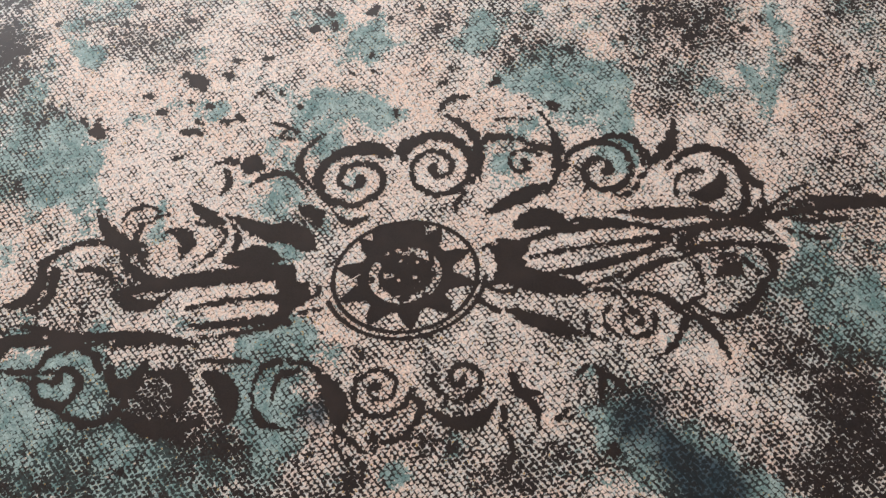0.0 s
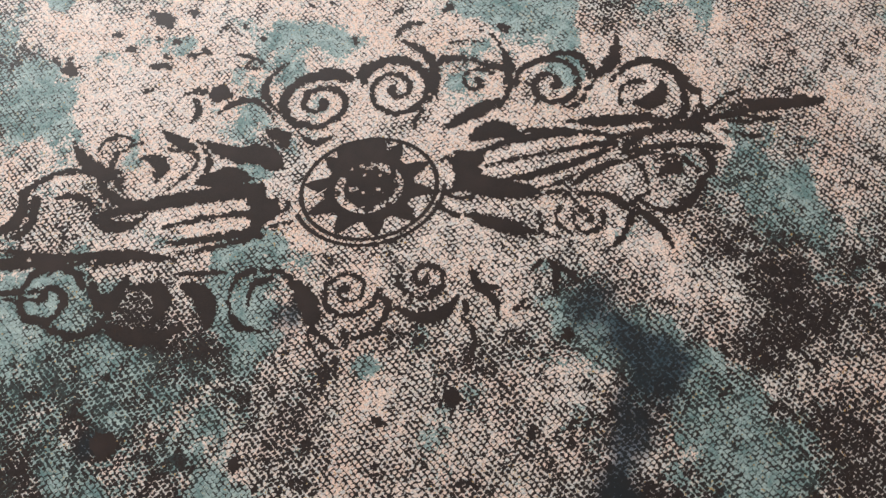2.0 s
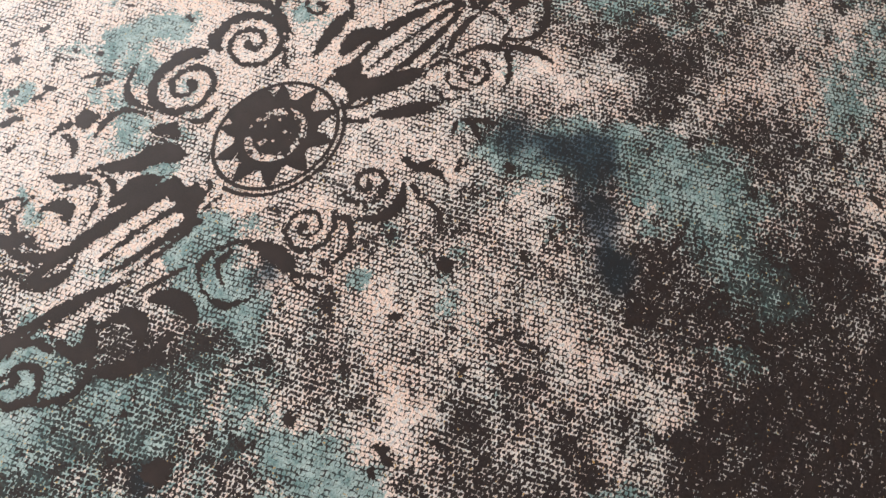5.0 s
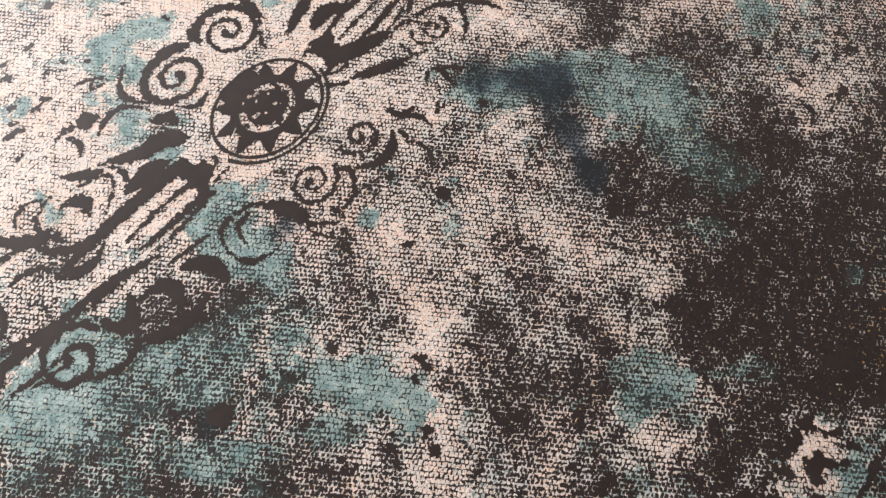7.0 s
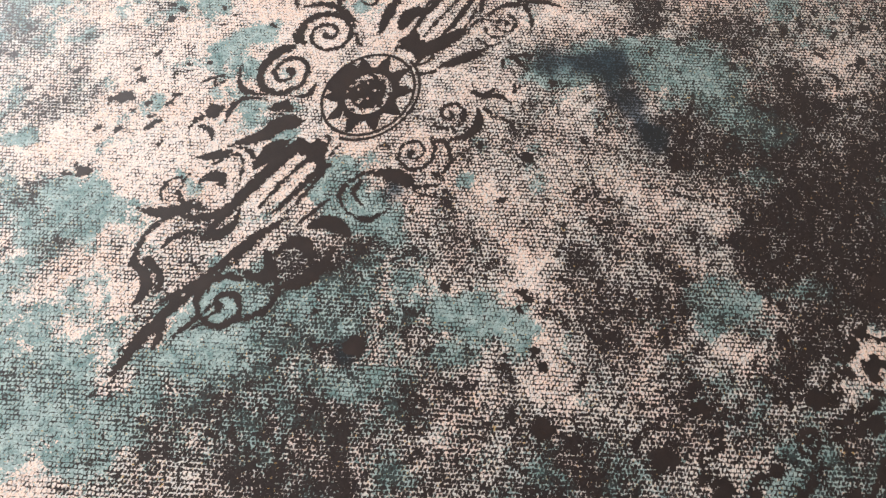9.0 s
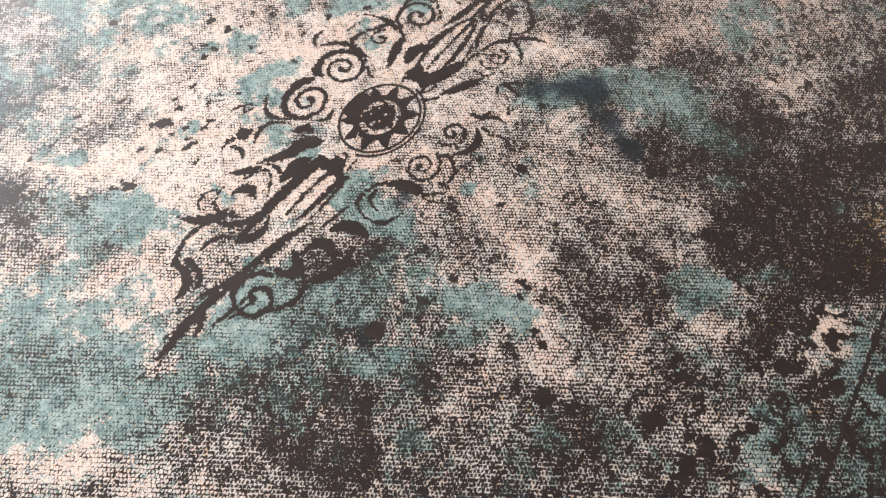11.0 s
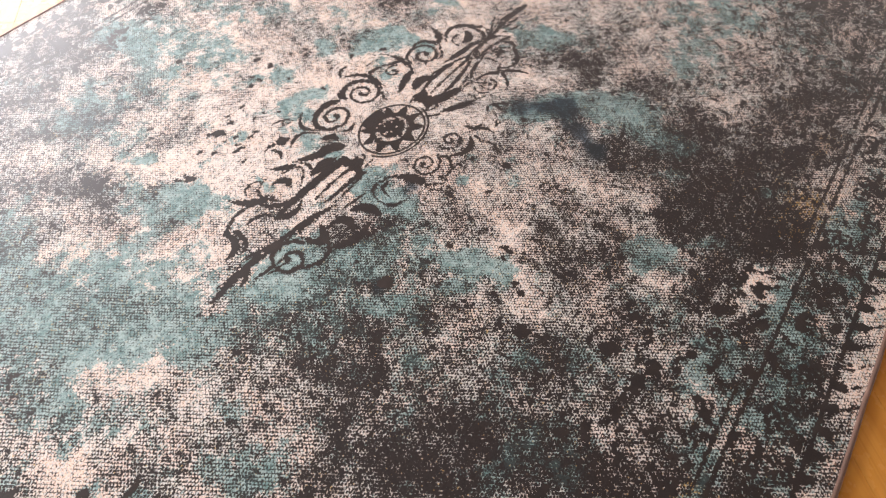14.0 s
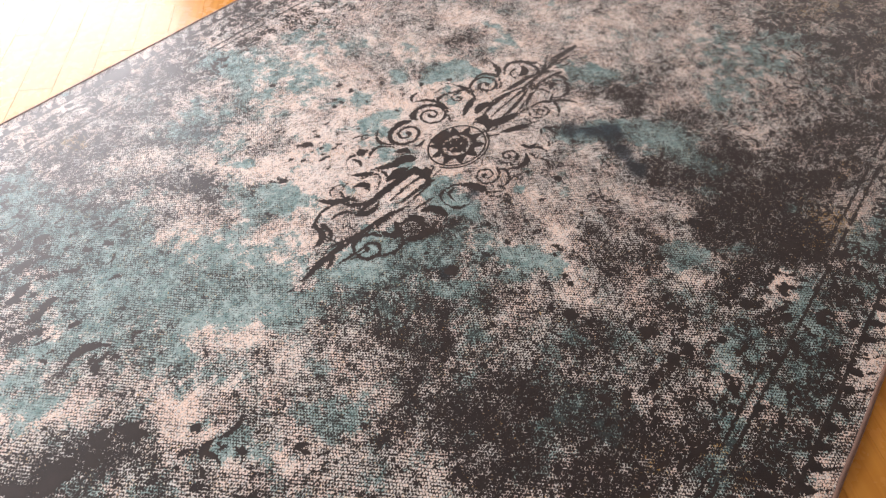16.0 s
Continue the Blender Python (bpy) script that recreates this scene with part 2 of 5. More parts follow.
def grain(x, y, size, shift=0):
    """Smooth random values from 0 to 1, in lumps of that size in metres."""
    u, v = x / size + 1000.3 + shift * 17.7, y / size + 1000.7 + shift * 5.1
    i, j = np.floor(u).astype(int), np.floor(v).astype(int)
    f, g = u - i, v - j
    f, g = f * f * (3 - 2 * f), g * g * (3 - 2 * g)
    a = lambda di, dj: LATTICE[(i + di) % 512, (j + dj) % 512]
    return (a(0, 0) * (1 - f) + a(1, 0) * f) * (1 - g) + (a(0, 1) * (1 - f) + a(1, 1) * f) * g


WX = GX + (grain(GX, GY, 0.05, 1) - 0.5) * 0.030 + (grain(GX, GY, 0.025, 2) - 0.5) * 0.020
WY = GY + (grain(GX, GY, 0.05, 3) - 0.5) * 0.030 + (grain(GX, GY, 0.025, 4) - 0.5) * 0.020
dye = {"cover": COVER + (grain(GX, GY, 0.12, 5) - 0.5) * 0.25 + (grain(GX, GY, 0.05, 6) - 0.5) * 0.36 + (grain(GX, GY, 0.022, 16) - 0.5) * 0.28,
       "teal": 0.165 + (grain(GX, GY, 0.09, 7) - 0.5) * 0.5 + (grain(GX, GY, 0.035, 17) - 0.5) * 0.6 + (grain(GX, GY, 0.018, 18) - 0.5) * 0.4,
       "ochre": np.zeros_like(GX), "ink": np.zeros_like(GX)}


def stain(name, x, y, rx, ry, turn, amount, grow=1.15):
    """A soft-edged oval patch of one dye, in a few places of painted shade, frayed by the warp."""
    c, s = math.cos(radians(turn)), math.sin(radians(turn))
    u, v = ((WX - x) * c + (WY - y) * s) / (rx * grow), ((WY - y) * c - (WX - x) * s) / (ry * grow)
    dye[name] += amount * np.exp(-(u * u + v * v))


def teal(*a):
    stain("teal", *a[:5], a[5] * 0.92)
    stain("cover", *a[:5], -0.20 * a[5])


def cream(*a):
    stain("cover", *a[:5], a[5] * -0.42)
    stain("teal", *a[:5], a[5] * -0.14)


def dark(*a):
    stain("cover", *a[:5], a[5] * 0.48)


def ink(*a):
    stain("ink", *a[:5], a[5] * 0.56)
    stain("cover", *a[:5], a[5] * 0.15)


def ochre(*a):
    stain("ochre", *a[:5], a[5] * 0.5)


teal(-0.050, 0.234, 0.054, 0.025, 155, 1)
teal(-0.014, 0.207, 0.021, 0.017, 160, 0.8)
teal(-0.073, 0.179, 0.022, 0.019, 152, 0.9)
teal(-0.011, 0.316, 0.033, 0.023, 162, 0.8)
teal(-0.065, 0.366, 0.026, 0.016, 164, 0.6)
teal(0.144, 0.120, 0.032, 0.031, 168, 1)
teal(0.148, 0.307, 0.032, 0.031, 126, 0.7)
teal(0.182, 0.224, 0.038, 0.022, 168, 0.8)
teal(0.261, 0.196, 0.040, 0.037, 177, 0.9)
teal(0.268, 0.140, 0.026, 0.016, 170, 0.6)
teal(0.370, 0.205, 0.024, 0.023, 37, 0.5)
teal(0.463, 0.171, 0.026, 0.019, 65, 0.8)
teal(0.402, 0.170, 0.022, 0.017, 174, 0.6)
teal(0.508, 0.212, 0.036, 0.020, 69, 0.6)
teal(0.463, 0.273, 0.047, 0.025, 169, 0.6)
teal(-0.403, 0.247, 0.027, 0.022, 135, 0.7)
teal(-0.430, 0.178, 0.051, 0.033, 159, 0.5)
teal(-0.367, 0.370, 0.020, 0.011, 96, 0.6)
teal(-0.390, 0.180, 0.041, 0.033, 122, 0.5)
teal(-0.144, -0.093, 0.036, 0.029, 94, 1.1)
teal(-0.136, -0.048, 0.035, 0.019, 167, 1)
teal(0.481, -0.145, 0.040, 0.022, 65, 1)
teal(0.189, -0.126, 0.029, 0.014, 171, 0.7)
teal(0.199, -0.210, 0.035, 0.032, 26, 1)
teal(-0.359, -0.007, 0.040, 0.013, 168, 0.6)
teal(-0.346, -0.130, 0.036, 0.027, 104, 0.8)
teal(-0.411, -0.114, 0.037, 0.027, 107, 0.7)
teal(-0.169, -0.151, 0.021, 0.014, 166, 0.8)
teal(-0.029, -0.205, 0.020, 0.014, 169, 0.7)
teal(-0.142, 0.120, 0.026, 0.020, 159, 0.5)
teal(0.460, -0.044, 0.033, 0.023, 62, 0.5)
teal(-0.269, 0.117, 0.020, 0.014, 159, 0.7)
teal(-0.175, -0.070, 0.025, 0.019, 93, 0.6)
teal(-0.135, 0.058, 0.026, 0.011, 10, 0.7)
teal(-0.039, 0.083, 0.033, 0.010, 168, 0.6)
teal(0.263, 0.119, 0.017, 0.010, 170, 0.7)
teal(-0.189, 0.251, 0.016, 0.014, 144, 0.5)
teal(-0.365, -0.056, 0.033, 0.024, 157, 0.5)
teal(-0.278, 0.008, 0.039, 0.016, 168, 0.5)
teal(-0.101, 0.216, 0.022, 0.019, 137, 0.6)
teal(0.178, 0.168, 0.033, 0.015, 168, 0.7)
teal(-0.252, -0.169, 0.036, 0.022, 166, 0.5)
teal(-0.298, -0.139, 0.173, 0.051, 169, 0.32)
teal(0.240, -0.227, 0.062, 0.043, 176, 0.7)
teal(-0.415, -0.023, 0.053, 0.025, 166, 0.4)
teal(0.455, -0.109, 0.035, 0.024, 178, 0.5)
teal(-0.001, -0.591, 0.050, 0.034, 133, 1)
teal(-0.209, -0.333, 0.054, 0.026, 103, 1)
teal(-0.264, -0.338, 0.031, 0.015, 126, 0.8)
teal(-0.439, -0.105, 0.038, 0.029, 110, 0.8)
teal(0.196, -0.542, 0.029, 0.019, 133, 0.9)
teal(0.280, -0.247, 0.068, 0.023, 128, 0.7)
teal(0.364, -0.398, 0.060, 0.044, 135, 0.7)
teal(0.212, -0.220, 0.052, 0.016, 127, 0.7)
teal(0.016, -0.192, 0.017, 0.011, 40, 0.6)
teal(0.021, -0.288, 0.019, 0.015, 37, 0.6)
teal(0.549, -0.430, 0.026, 0.021, 147, 0.7)
teal(0.552, -0.528, 0.047, 0.036, 144, 0.5)
teal(0.343, -0.710, 0.019, 0.014, 6, 0.6)
teal(0.274, -0.734, 0.036, 0.022, 17, 0.8)
teal(-0.319, -0.138, 0.070, 0.026, 126, 0.7)
teal(0.077, -0.682, 0.027, 0.015, 132, 0.5)
teal(0.084, -0.765, 0.027, 0.013, 131, 0.5)
teal(-0.171, -0.150, 0.030, 0.021, 122, 0.7)
teal(-0.365, -0.271, 0.042, 0.023, 125, 0.6)
teal(0.127, -0.226, 0.013, 0.010, 128, 0.5)
teal(-0.133, -0.278, 0.013, 0.011, 122, 0.6)
teal(0.248, -0.378, 0.065, 0.049, 134, 0.5)
teal(-0.001, -0.390, 0.017, 0.011, 34, 0.5)
teal(-0.208, 0.044, 0.017, 0.012, 117, 0.6)
teal(0.055, -0.533, 0.020, 0.013, 132, 0.4)
teal(0.301, -0.391, 0.088, 0.051, 83, 0.5)
teal(0.290, -0.527, 0.054, 0.041, 89, 0.45)
teal(-0.064, 0.596, 0.116, 0.097, 98, 0.60)
teal(-0.368, 0.535, 0.100, 0.050, 123, 0.64)
teal(-0.122, 0.766, 0.073, 0.046, 119, 0.9)
teal(-0.785, 0.325, 0.180, 0.114, 112, 0.88)
teal(-0.657, 0.180, 0.152, 0.090, 119, 0.80)
teal(-0.766, 0.564, 0.116, 0.067, 115, 0.64)
teal(-0.934, 0.250, 0.096, 0.037, 123, 0.72)
teal(-0.660, 0.054, 0.144, 0.042, 126, 0.56)
teal(-0.713, -0.270, 0.064, 0.035, 125, 0.9)
teal(-0.807, 0.043, 0.046, 0.027, 119, 0.8)
teal(0.479, -0.125, 0.088, 0.056, 134, 0.7)
teal(0.848, -0.431, 0.169, 0.123, 162, 0.48)
teal(-0.475, -0.582, 0.080, 0.064, 141, 0.4)
teal(-0.322, -0.492, 0.108, 0.045, 129, 0.20)
teal(0.212, 0.466, 0.100, 0.057, 126, 0.36)
teal(0.248, 0.226, 0.064, 0.052, 129, 0.45)
teal(-0.165, -0.899, 0.113, 0.047, 12, 0.64)
teal(-0.855, -0.169, 0.043, 0.033, 107, 0.7)
teal(-1.030, 0.219, 0.062, 0.041, 86, 1)
teal(-0.686, 0.514, 0.103, 0.053, 120, 0.48)
teal(-0.373, 0.190, 0.065, 0.038, 123, 0.6)
teal(-0.429, -0.383, 0.026, 0.018, 130, 0.6)
teal(-0.029, -0.877, 0.086, 0.034, 12, 0.6)
teal(-0.324, -0.816, 0.045, 0.022, 15, 0.7)
teal(-0.163, -0.763, 0.056, 0.039, 2, 0.7)
teal(0.157, 0.641, 0.085, 0.046, 125, 0.4)
teal(-0.302, 0.618, 0.062, 0.047, 105, 0.6)
teal(-0.736, 0.732, 0.069, 0.044, 81, 0.6)
teal(0.259, 0.355, 0.066, 0.037, 127, 0.35)
teal(0.270, -0.890, 0.111, 0.033, 11, 0.40)
teal(-0.716, 0.387, 0.075, 0.047, 113, 0.8)
teal(-0.448, -0.508, 0.224, 0.117, 129, 0.26)
teal(-0.547, -0.259, 0.148, 0.101, 125, 0.20)
cream(-0.172, 0.075, 0.025, 0.012, 167, 1)
cream(-0.204, 0.211, 0.057, 0.026, 166, 1)
cream(-0.315, 0.196, 0.050, 0.023, 166, 1)
cream(-0.356, 0.129, 0.033, 0.023, 100, 0.9)
cream(0.234, 0.055, 0.024, 0.018, 172, 1.4)
cream(0.127, 0.050, 0.032, 0.014, 11, 1.2)
cream(-0.308, 0.315, 0.038, 0.025, 97, 0.9)
cream(-0.084, 0.317, 0.044, 0.025, 165, 0.6)
cream(0.266, 0.132, 0.022, 0.007, 169, 0.9)
cream(0.287, 0.272, 0.030, 0.028, 175, 0.8)
cream(0.434, -0.026, 0.019, 0.014, 61, 0.8)
cream(0.301, -0.145, 0.035, 0.023, 175, 0.4)
cream(0.127, 0.193, 0.023, 0.020, 83, 0.7)
cream(-0.236, 0.336, 0.062, 0.049, 149, 0.6)
cream(0.276, 0.089, 0.021, 0.013, 74, 1)
cream(0.184, 0.011, 0.044, 0.007, 177, 0.8)
cream(0.077, 0.031, 0.041, 0.013, 80, 0.5)
cream(0.254, 0.287, 0.021, 0.017, 168, 0.7)
cream(0.484, 0.119, 0.045, 0.031, 65, 0.5)
cream(0.372, 0.238, 0.040, 0.024, 169, 0.4)
cream(-0.186, 0.310, 0.045, 0.033, 158, 0.5)
cream(0.200, -0.068, 0.015, 0.008, 75, 0.9)
cream(-0.171, -0.004, 0.045, 0.007, 177, 0.6)
cream(-0.195, 0.020, 0.051, 0.007, 177, 0.5)
cream(-0.446, 0.074, 0.029, 0.020, 105, 0.5)
cream(0.007, 0.240, 0.056, 0.024, 167, 0.4)
cream(-0.261, 0.186, 0.099, 0.037, 167, 0.4)
cream(0.466, 0.032, 0.043, 0.036, 52, 0.3)
cream(0.100, -0.086, 0.073, 0.025, 170, 0.2)
cream(0.015, -0.077, 0.037, 0.015, 169, 0.2)
cream(-0.114, 0.314, 0.366, 0.108, 167, 0.22)
cream(0.368, 0.197, 0.199, 0.109, 169, 0.08)
cream(-0.037, -0.261, 0.037, 0.029, 126, 0.6)
cream(-0.114, -0.349, 0.040, 0.022, 38, 0.7)
cream(-0.182, -0.409, 0.031, 0.030, 117, 0.7)
cream(0.100, -0.498, 0.058, 0.026, 100, 0.6)
cream(0.050, -0.560, 0.039, 0.013, 128, 0.6)
cream(0.049, -0.769, 0.055, 0.029, 132, 0.75)
cream(-0.061, -0.627, 0.037, 0.023, 132, 0.6)
cream(0.313, -0.166, 0.070, 0.032, 128, 0.6)
cream(0.439, -0.324, 0.047, 0.028, 131, 0.7)
cream(0.101, -0.370, 0.030, 0.017, 129, 0.5)
cream(-0.256, -0.412, 0.054, 0.023, 127, 0.5)
cream(0.048, -0.622, 0.025, 0.015, 132, 0.7)
cream(0.115, -0.082, 0.045, 0.035, 124, 0.25)
cream(-0.222, 0.204, 0.078, 0.055, 63, 0.8)
cream(0.471, -0.533, 0.049, 0.040, 167, 0.5)
cream(0.263, -0.465, 0.021, 0.013, 131, 0.3)
cream(-0.092, -0.217, 0.034, 0.022, 125, 0.4)
cream(0.504, -0.603, 0.055, 0.042, 6, 0.4)
cream(0.023, -0.339, 0.015, 0.014, 28, 0.3)
cream(-0.190, -0.367, 0.013, 0.012, 94, 0.5)
cream(-0.029, 0.156, 0.243, 0.117, 125, 0.3)
cream(0.002, -0.080, 0.043, 0.033, 122, 0.1)
cream(-0.508, 0.138, 0.085, 0.050, 122, 0.6)
cream(-0.247, 0.150, 0.107, 0.073, 123, 0.9)
cream(-0.874, -0.058, 0.071, 0.053, 75, 0.7)
cream(-0.802, -0.304, 0.148, 0.039, 126, 0.6)
cream(0.056, -0.760, 0.057, 0.041, 158, 0.9)
cream(-0.227, -0.551, 0.064, 0.031, 93, 0.6)
cream(-0.498, 0.566, 0.096, 0.042, 123, 0.5)
cream(-0.627, 0.897, 0.087, 0.044, 118, 0.6)
cream(-0.719, 0.053, 0.076, 0.027, 125, 0.8)
cream(-0.046, -0.979, 0.044, 0.043, 63, 0.9)
cream(-0.096, -0.583, 0.051, 0.030, 134, 0.5)
cream(-0.370, 0.346, 0.095, 0.053, 122, 0.6)
cream(-0.240, -0.443, 0.057, 0.038, 133, 0.5)
cream(-0.689, -0.301, 0.054, 0.029, 43, 0.7)
cream(-0.097, 0.157, 0.085, 0.059, 124, 0.5)
cream(-1.036, 0.154, 0.059, 0.025, 122, 0.8)
cream(0.121, -0.918, 0.060, 0.033, 77, 0.5)
cream(0.251, 0.732, 0.107, 0.057, 125, 0.4)
cream(-0.688, -0.073, 0.148, 0.076, 124, 0.2)
cream(-0.603, -0.224, 0.075, 0.062, 51, 0.25)
cream(-0.044, 0.808, 0.055, 0.045, 84, 0.7)
cream(-0.590, -0.094, 0.044, 0.027, 123, 0.3)
cream(0.434, 0.221, 0.135, 0.052, 128, 0.4)
cream(-0.212, 1.032, 0.051, 0.030, 117, 0.5)
cream(-0.705, -0.464, 0.038, 0.037, 45, 0.5)
cream(-0.509, 0.934, 0.104, 0.025, 93, 0.5)
cream(0.495, 0.349, 0.106, 0.049, 128, 0.4)
cream(0.598, 0.052, 0.342, 0.164, 130, 0.3)
cream(0.286, 0.043, 0.188, 0.162, 140, 0.3)
cream(0.896, -0.131, 0.121, 0.096, 170, 0.4)
cream(0.554, -0.480, 0.166, 0.110, 5, 0.4)
cream(0.089, 0.179, 0.301, 0.206, 127, 0.2)
dark(-0.240, -0.154, 0.085, 0.034, 169, 0.45)
dark(-0.410, -0.143, 0.056, 0.028, 166, 0.4)
dark(0.430, -0.270, 0.047, 0.039, 31, 0.7)
dark(0.391, -0.148, 0.049, 0.019, 149, 0.55)
dark(-0.268, -0.085, 0.101, 0.024, 169, 0.35)
dark(-0.301, 0.384, 0.038, 0.031, 122, 0.5)
dark(0.064, 0.332, 0.051, 0.025, 82, 0.4)
dark(0.396, 0.295, 0.062, 0.029, 168, 0.4)
dark(0.018, 0.069, 0.039, 0.028, 166, 0.25)
dark(-0.051, -0.115, 0.043, 0.035, 164, 0.25)
dark(0.547, 0.180, 0.071, 0.051, 63, 0.3)
dark(0.073, -0.222, 0.068, 0.027, 171, 0.35)
dark(0.302, -0.238, 0.044, 0.022, 172, 0.3)
dark(-0.465, 0.424, 0.056, 0.030, 99, 0.3)
dark(0.342, 0.154, 0.039, 0.030, 173, 0.3)
dark(0.432, -0.203, 0.034, 0.027, 10, 0.4)
dark(-0.012, -0.208, 0.404, 0.038, 170, 0.22)
dark(0.252, -0.229, 0.067, 0.038, 173, 0.5)
dark(0.166, -0.221, 0.028, 0.022, 176, 0.3)
dark(-0.328, -0.151, 0.135, 0.034, 170, 0.32)
dark(0.222, -0.167, 0.029, 0.023, 178, 0.35)
dark(-0.264, 0.063, 0.081, 0.020, 168, 0.3)
dark(0.399, 0.208, 0.110, 0.027, 49, 0.3)
dark(-0.004, 0.052, 0.195, 0.055, 169, 0.12)
dark(0.112, -0.088, 0.072, 0.031, 170, 0.22)
dark(0.301, -0.145, 0.069, 0.035, 172, 0.12)
dark(-0.076, -0.117, 0.073, 0.035, 169, 0.2)
dark(0.214, -0.656, 0.088, 0.062, 138, 0.95)
dark(0.164, -0.763, 0.059, 0.043, 143, 0.8)
dark(-0.348, -0.213, 0.037, 0.027, 119, 0.35)
dark(-0.048, -0.395, 0.018, 0.016, 132, 1.3)
dark(0.086, -0.293, 0.084, 0.047, 128, 0.16)
dark(-0.131, -0.443, 0.062, 0.037, 128, 0.35)
dark(0.038, -0.487, 0.079, 0.041, 129, 0.22)
dark(-0.090, -0.517, 0.050, 0.037, 131, 0.4)
dark(0.105, -0.597, 0.043, 0.037, 177, 0.6)
dark(-0.280, -0.100, 0.085, 0.040, 125, 0.25)
dark(-0.141, -0.258, 0.039, 0.027, 125, 0.3)
dark(0.371, -0.658, 0.057, 0.031, 132, 0.5)
dark(0.383, -0.578, 0.065, 0.032, 131, 0.4)
dark(-0.024, -0.519, 0.051, 0.038, 133, 0.2)
dark(0.251, -0.395, 0.099, 0.066, 96, 0.22)
dark(0.439, -0.417, 0.053, 0.036, 134, 0.25)
dark(0.275, -0.535, 0.084, 0.046, 131, 0.35)
dark(-0.304, -0.348, 0.023, 0.018, 47, 0.4)
dark(-0.031, -0.352, 0.040, 0.028, 128, 0.25)
dark(0.109, -0.556, 0.021, 0.016, 22, 0.4)
dark(-0.218, -0.372, 0.021, 0.010, 152, 0.9)
dark(0.127, -0.671, 0.039, 0.026, 135, 0.6)
dark(-0.026, -0.702, 0.042, 0.023, 131, 0.5)
dark(0.025, -0.688, 0.074, 0.036, 130, 0.3)
dark(-0.010, -0.495, 0.080, 0.070, 19, 0.2)
dark(-1.007, 0.012, 0.081, 0.052, 163, 1)
dark(-1.122, 0.060, 0.047, 0.027, 114, 0.7)
dark(-0.520, -0.165, 0.121, 0.082, 123, 0.5)
dark(-0.535, -0.505, 0.098, 0.076, 133, 0.5)
dark(-0.336, -0.219, 0.022, 0.021, 30, 0.6)
dark(-0.369, 0.915, 0.141, 0.069, 2, 0.35)
dark(-0.430, 1.177, 0.134, 0.084, 55, 0.15)
dark(0.039, 0.905, 0.142, 0.076, 8, 0.3)
dark(-0.222, -0.984, 0.087, 0.072, 166, 0.5)
dark(-0.359, -0.870, 0.088, 0.057, 142, 0.4)
dark(0.467, -0.364, 0.216, 0.147, 141, 0.3)
dark(-0.431, -0.742, 0.086, 0.050, 134, 0.5)
dark(0.697, -0.709, 0.249, 0.121, 7, 0.5)
dark(0.575, -0.162, 0.117, 0.087, 142, 0.4)
dark(-0.233, 0.822, 0.064, 0.033, 121, 0.5)
dark(-0.611, -0.312, 0.093, 0.080, 47, 0.2)
dark(-0.349, -0.580, 0.114, 0.037, 128, 0.3)
dark(-0.507, -0.708, 0.111, 0.038, 128, 0.4)
dark(0.140, -0.847, 0.127, 0.052, 78, 0.45)
dark(0.426, -0.709, 0.137, 0.074, 7, 0.5)
dark(-0.649, -0.537, 0.055, 0.038, 129, 0.4)
dark(-0.840, 0.550, 0.074, 0.038, 118, 0.4)
dark(-0.489, 0.407, 0.079, 0.039, 123, 0.35)
dark(1.084, -0.597, 0.198, 0.129, 171, 0.5)
dark(0.326, -0.543, 0.140, 0.082, 136, 0.4)
dark(0.218, -0.652, 0.119, 0.071, 138, 0.6)
dark(-0.965, 0.333, 0.028, 0.021, 177, 0.7)
dark(-0.896, 0.160, 0.041, 0.028, 75, 0.3)
dark(-0.576, -0.414, 0.237, 0.145, 127, 0.28)
dark(-0.212, -0.855, 0.196, 0.085, 14, 0.3)
dark(-0.388, -0.732, 0.149, 0.103, 140, 0.3)
dark(-0.457, -0.514, 0.202, 0.104, 129, 0.3)
dark(-0.087, -0.924, 0.108, 0.085, 82, 0.3)
ink(0.280, -0.251, 0.028, 0.021, 0, 0.5)
ink(0.427, -0.247, 0.044, 0.026, 64, 0.4)
ink(0.239, -0.233, 0.023, 0.019, 7, 0.8)
ink(-0.123, -0.130, 0.021, 0.016, 89, 0.8)
ink(0.227, -0.168, 0.029, 0.017, 173, 0.5)
ink(-0.013, 0.213, 0.024, 0.011, 167, 0.35)
ink(0.207, -0.190, 0.023, 0.017, 69, 0.6)
ink(0.122, 0.008, 0.025, 0.023, 171, 0.25)
ink(0.098, -0.034, 0.022, 0.015, 78, 0.25)
ink(0.247, -0.214, 0.053, 0.016, 118, 0.75)
ink(0.262, -0.269, 0.023, 0.019, 27, 0.7)
ink(0.214, -0.329, 0.032, 0.014, 54, 0.7)
ink(0.176, -0.389, 0.028, 0.024, 30, 0.85)
ink(0.170, -0.420, 0.024, 0.015, 131, 0.5)
ink(-0.116, -0.118, 0.020, 0.012, 46, 0.8)
ink(-0.342, -0.215, 0.023, 0.018, 114, 0.6)
ink(0.010, -0.607, 0.019, 0.012, 132, 0.5)
ink(-0.214, -0.337, 0.019, 0.009, 127, 0.4)
ink(0.108, -0.561, 0.018, 0.010, 27, 0.5)
ink(0.198, -0.114, 0.018, 0.015, 126, 0.4)
ink(0.055, -0.533, 0.014, 0.013, 180, 0.4)
ink(-0.304, 0.904, 0.054, 0.020, 106, 0.7)
ink(-0.230, 0.827, 0.035, 0.017, 123, 0.7)
ink(0.136, 0.886, 0.096, 0.040, 172, 0.6)
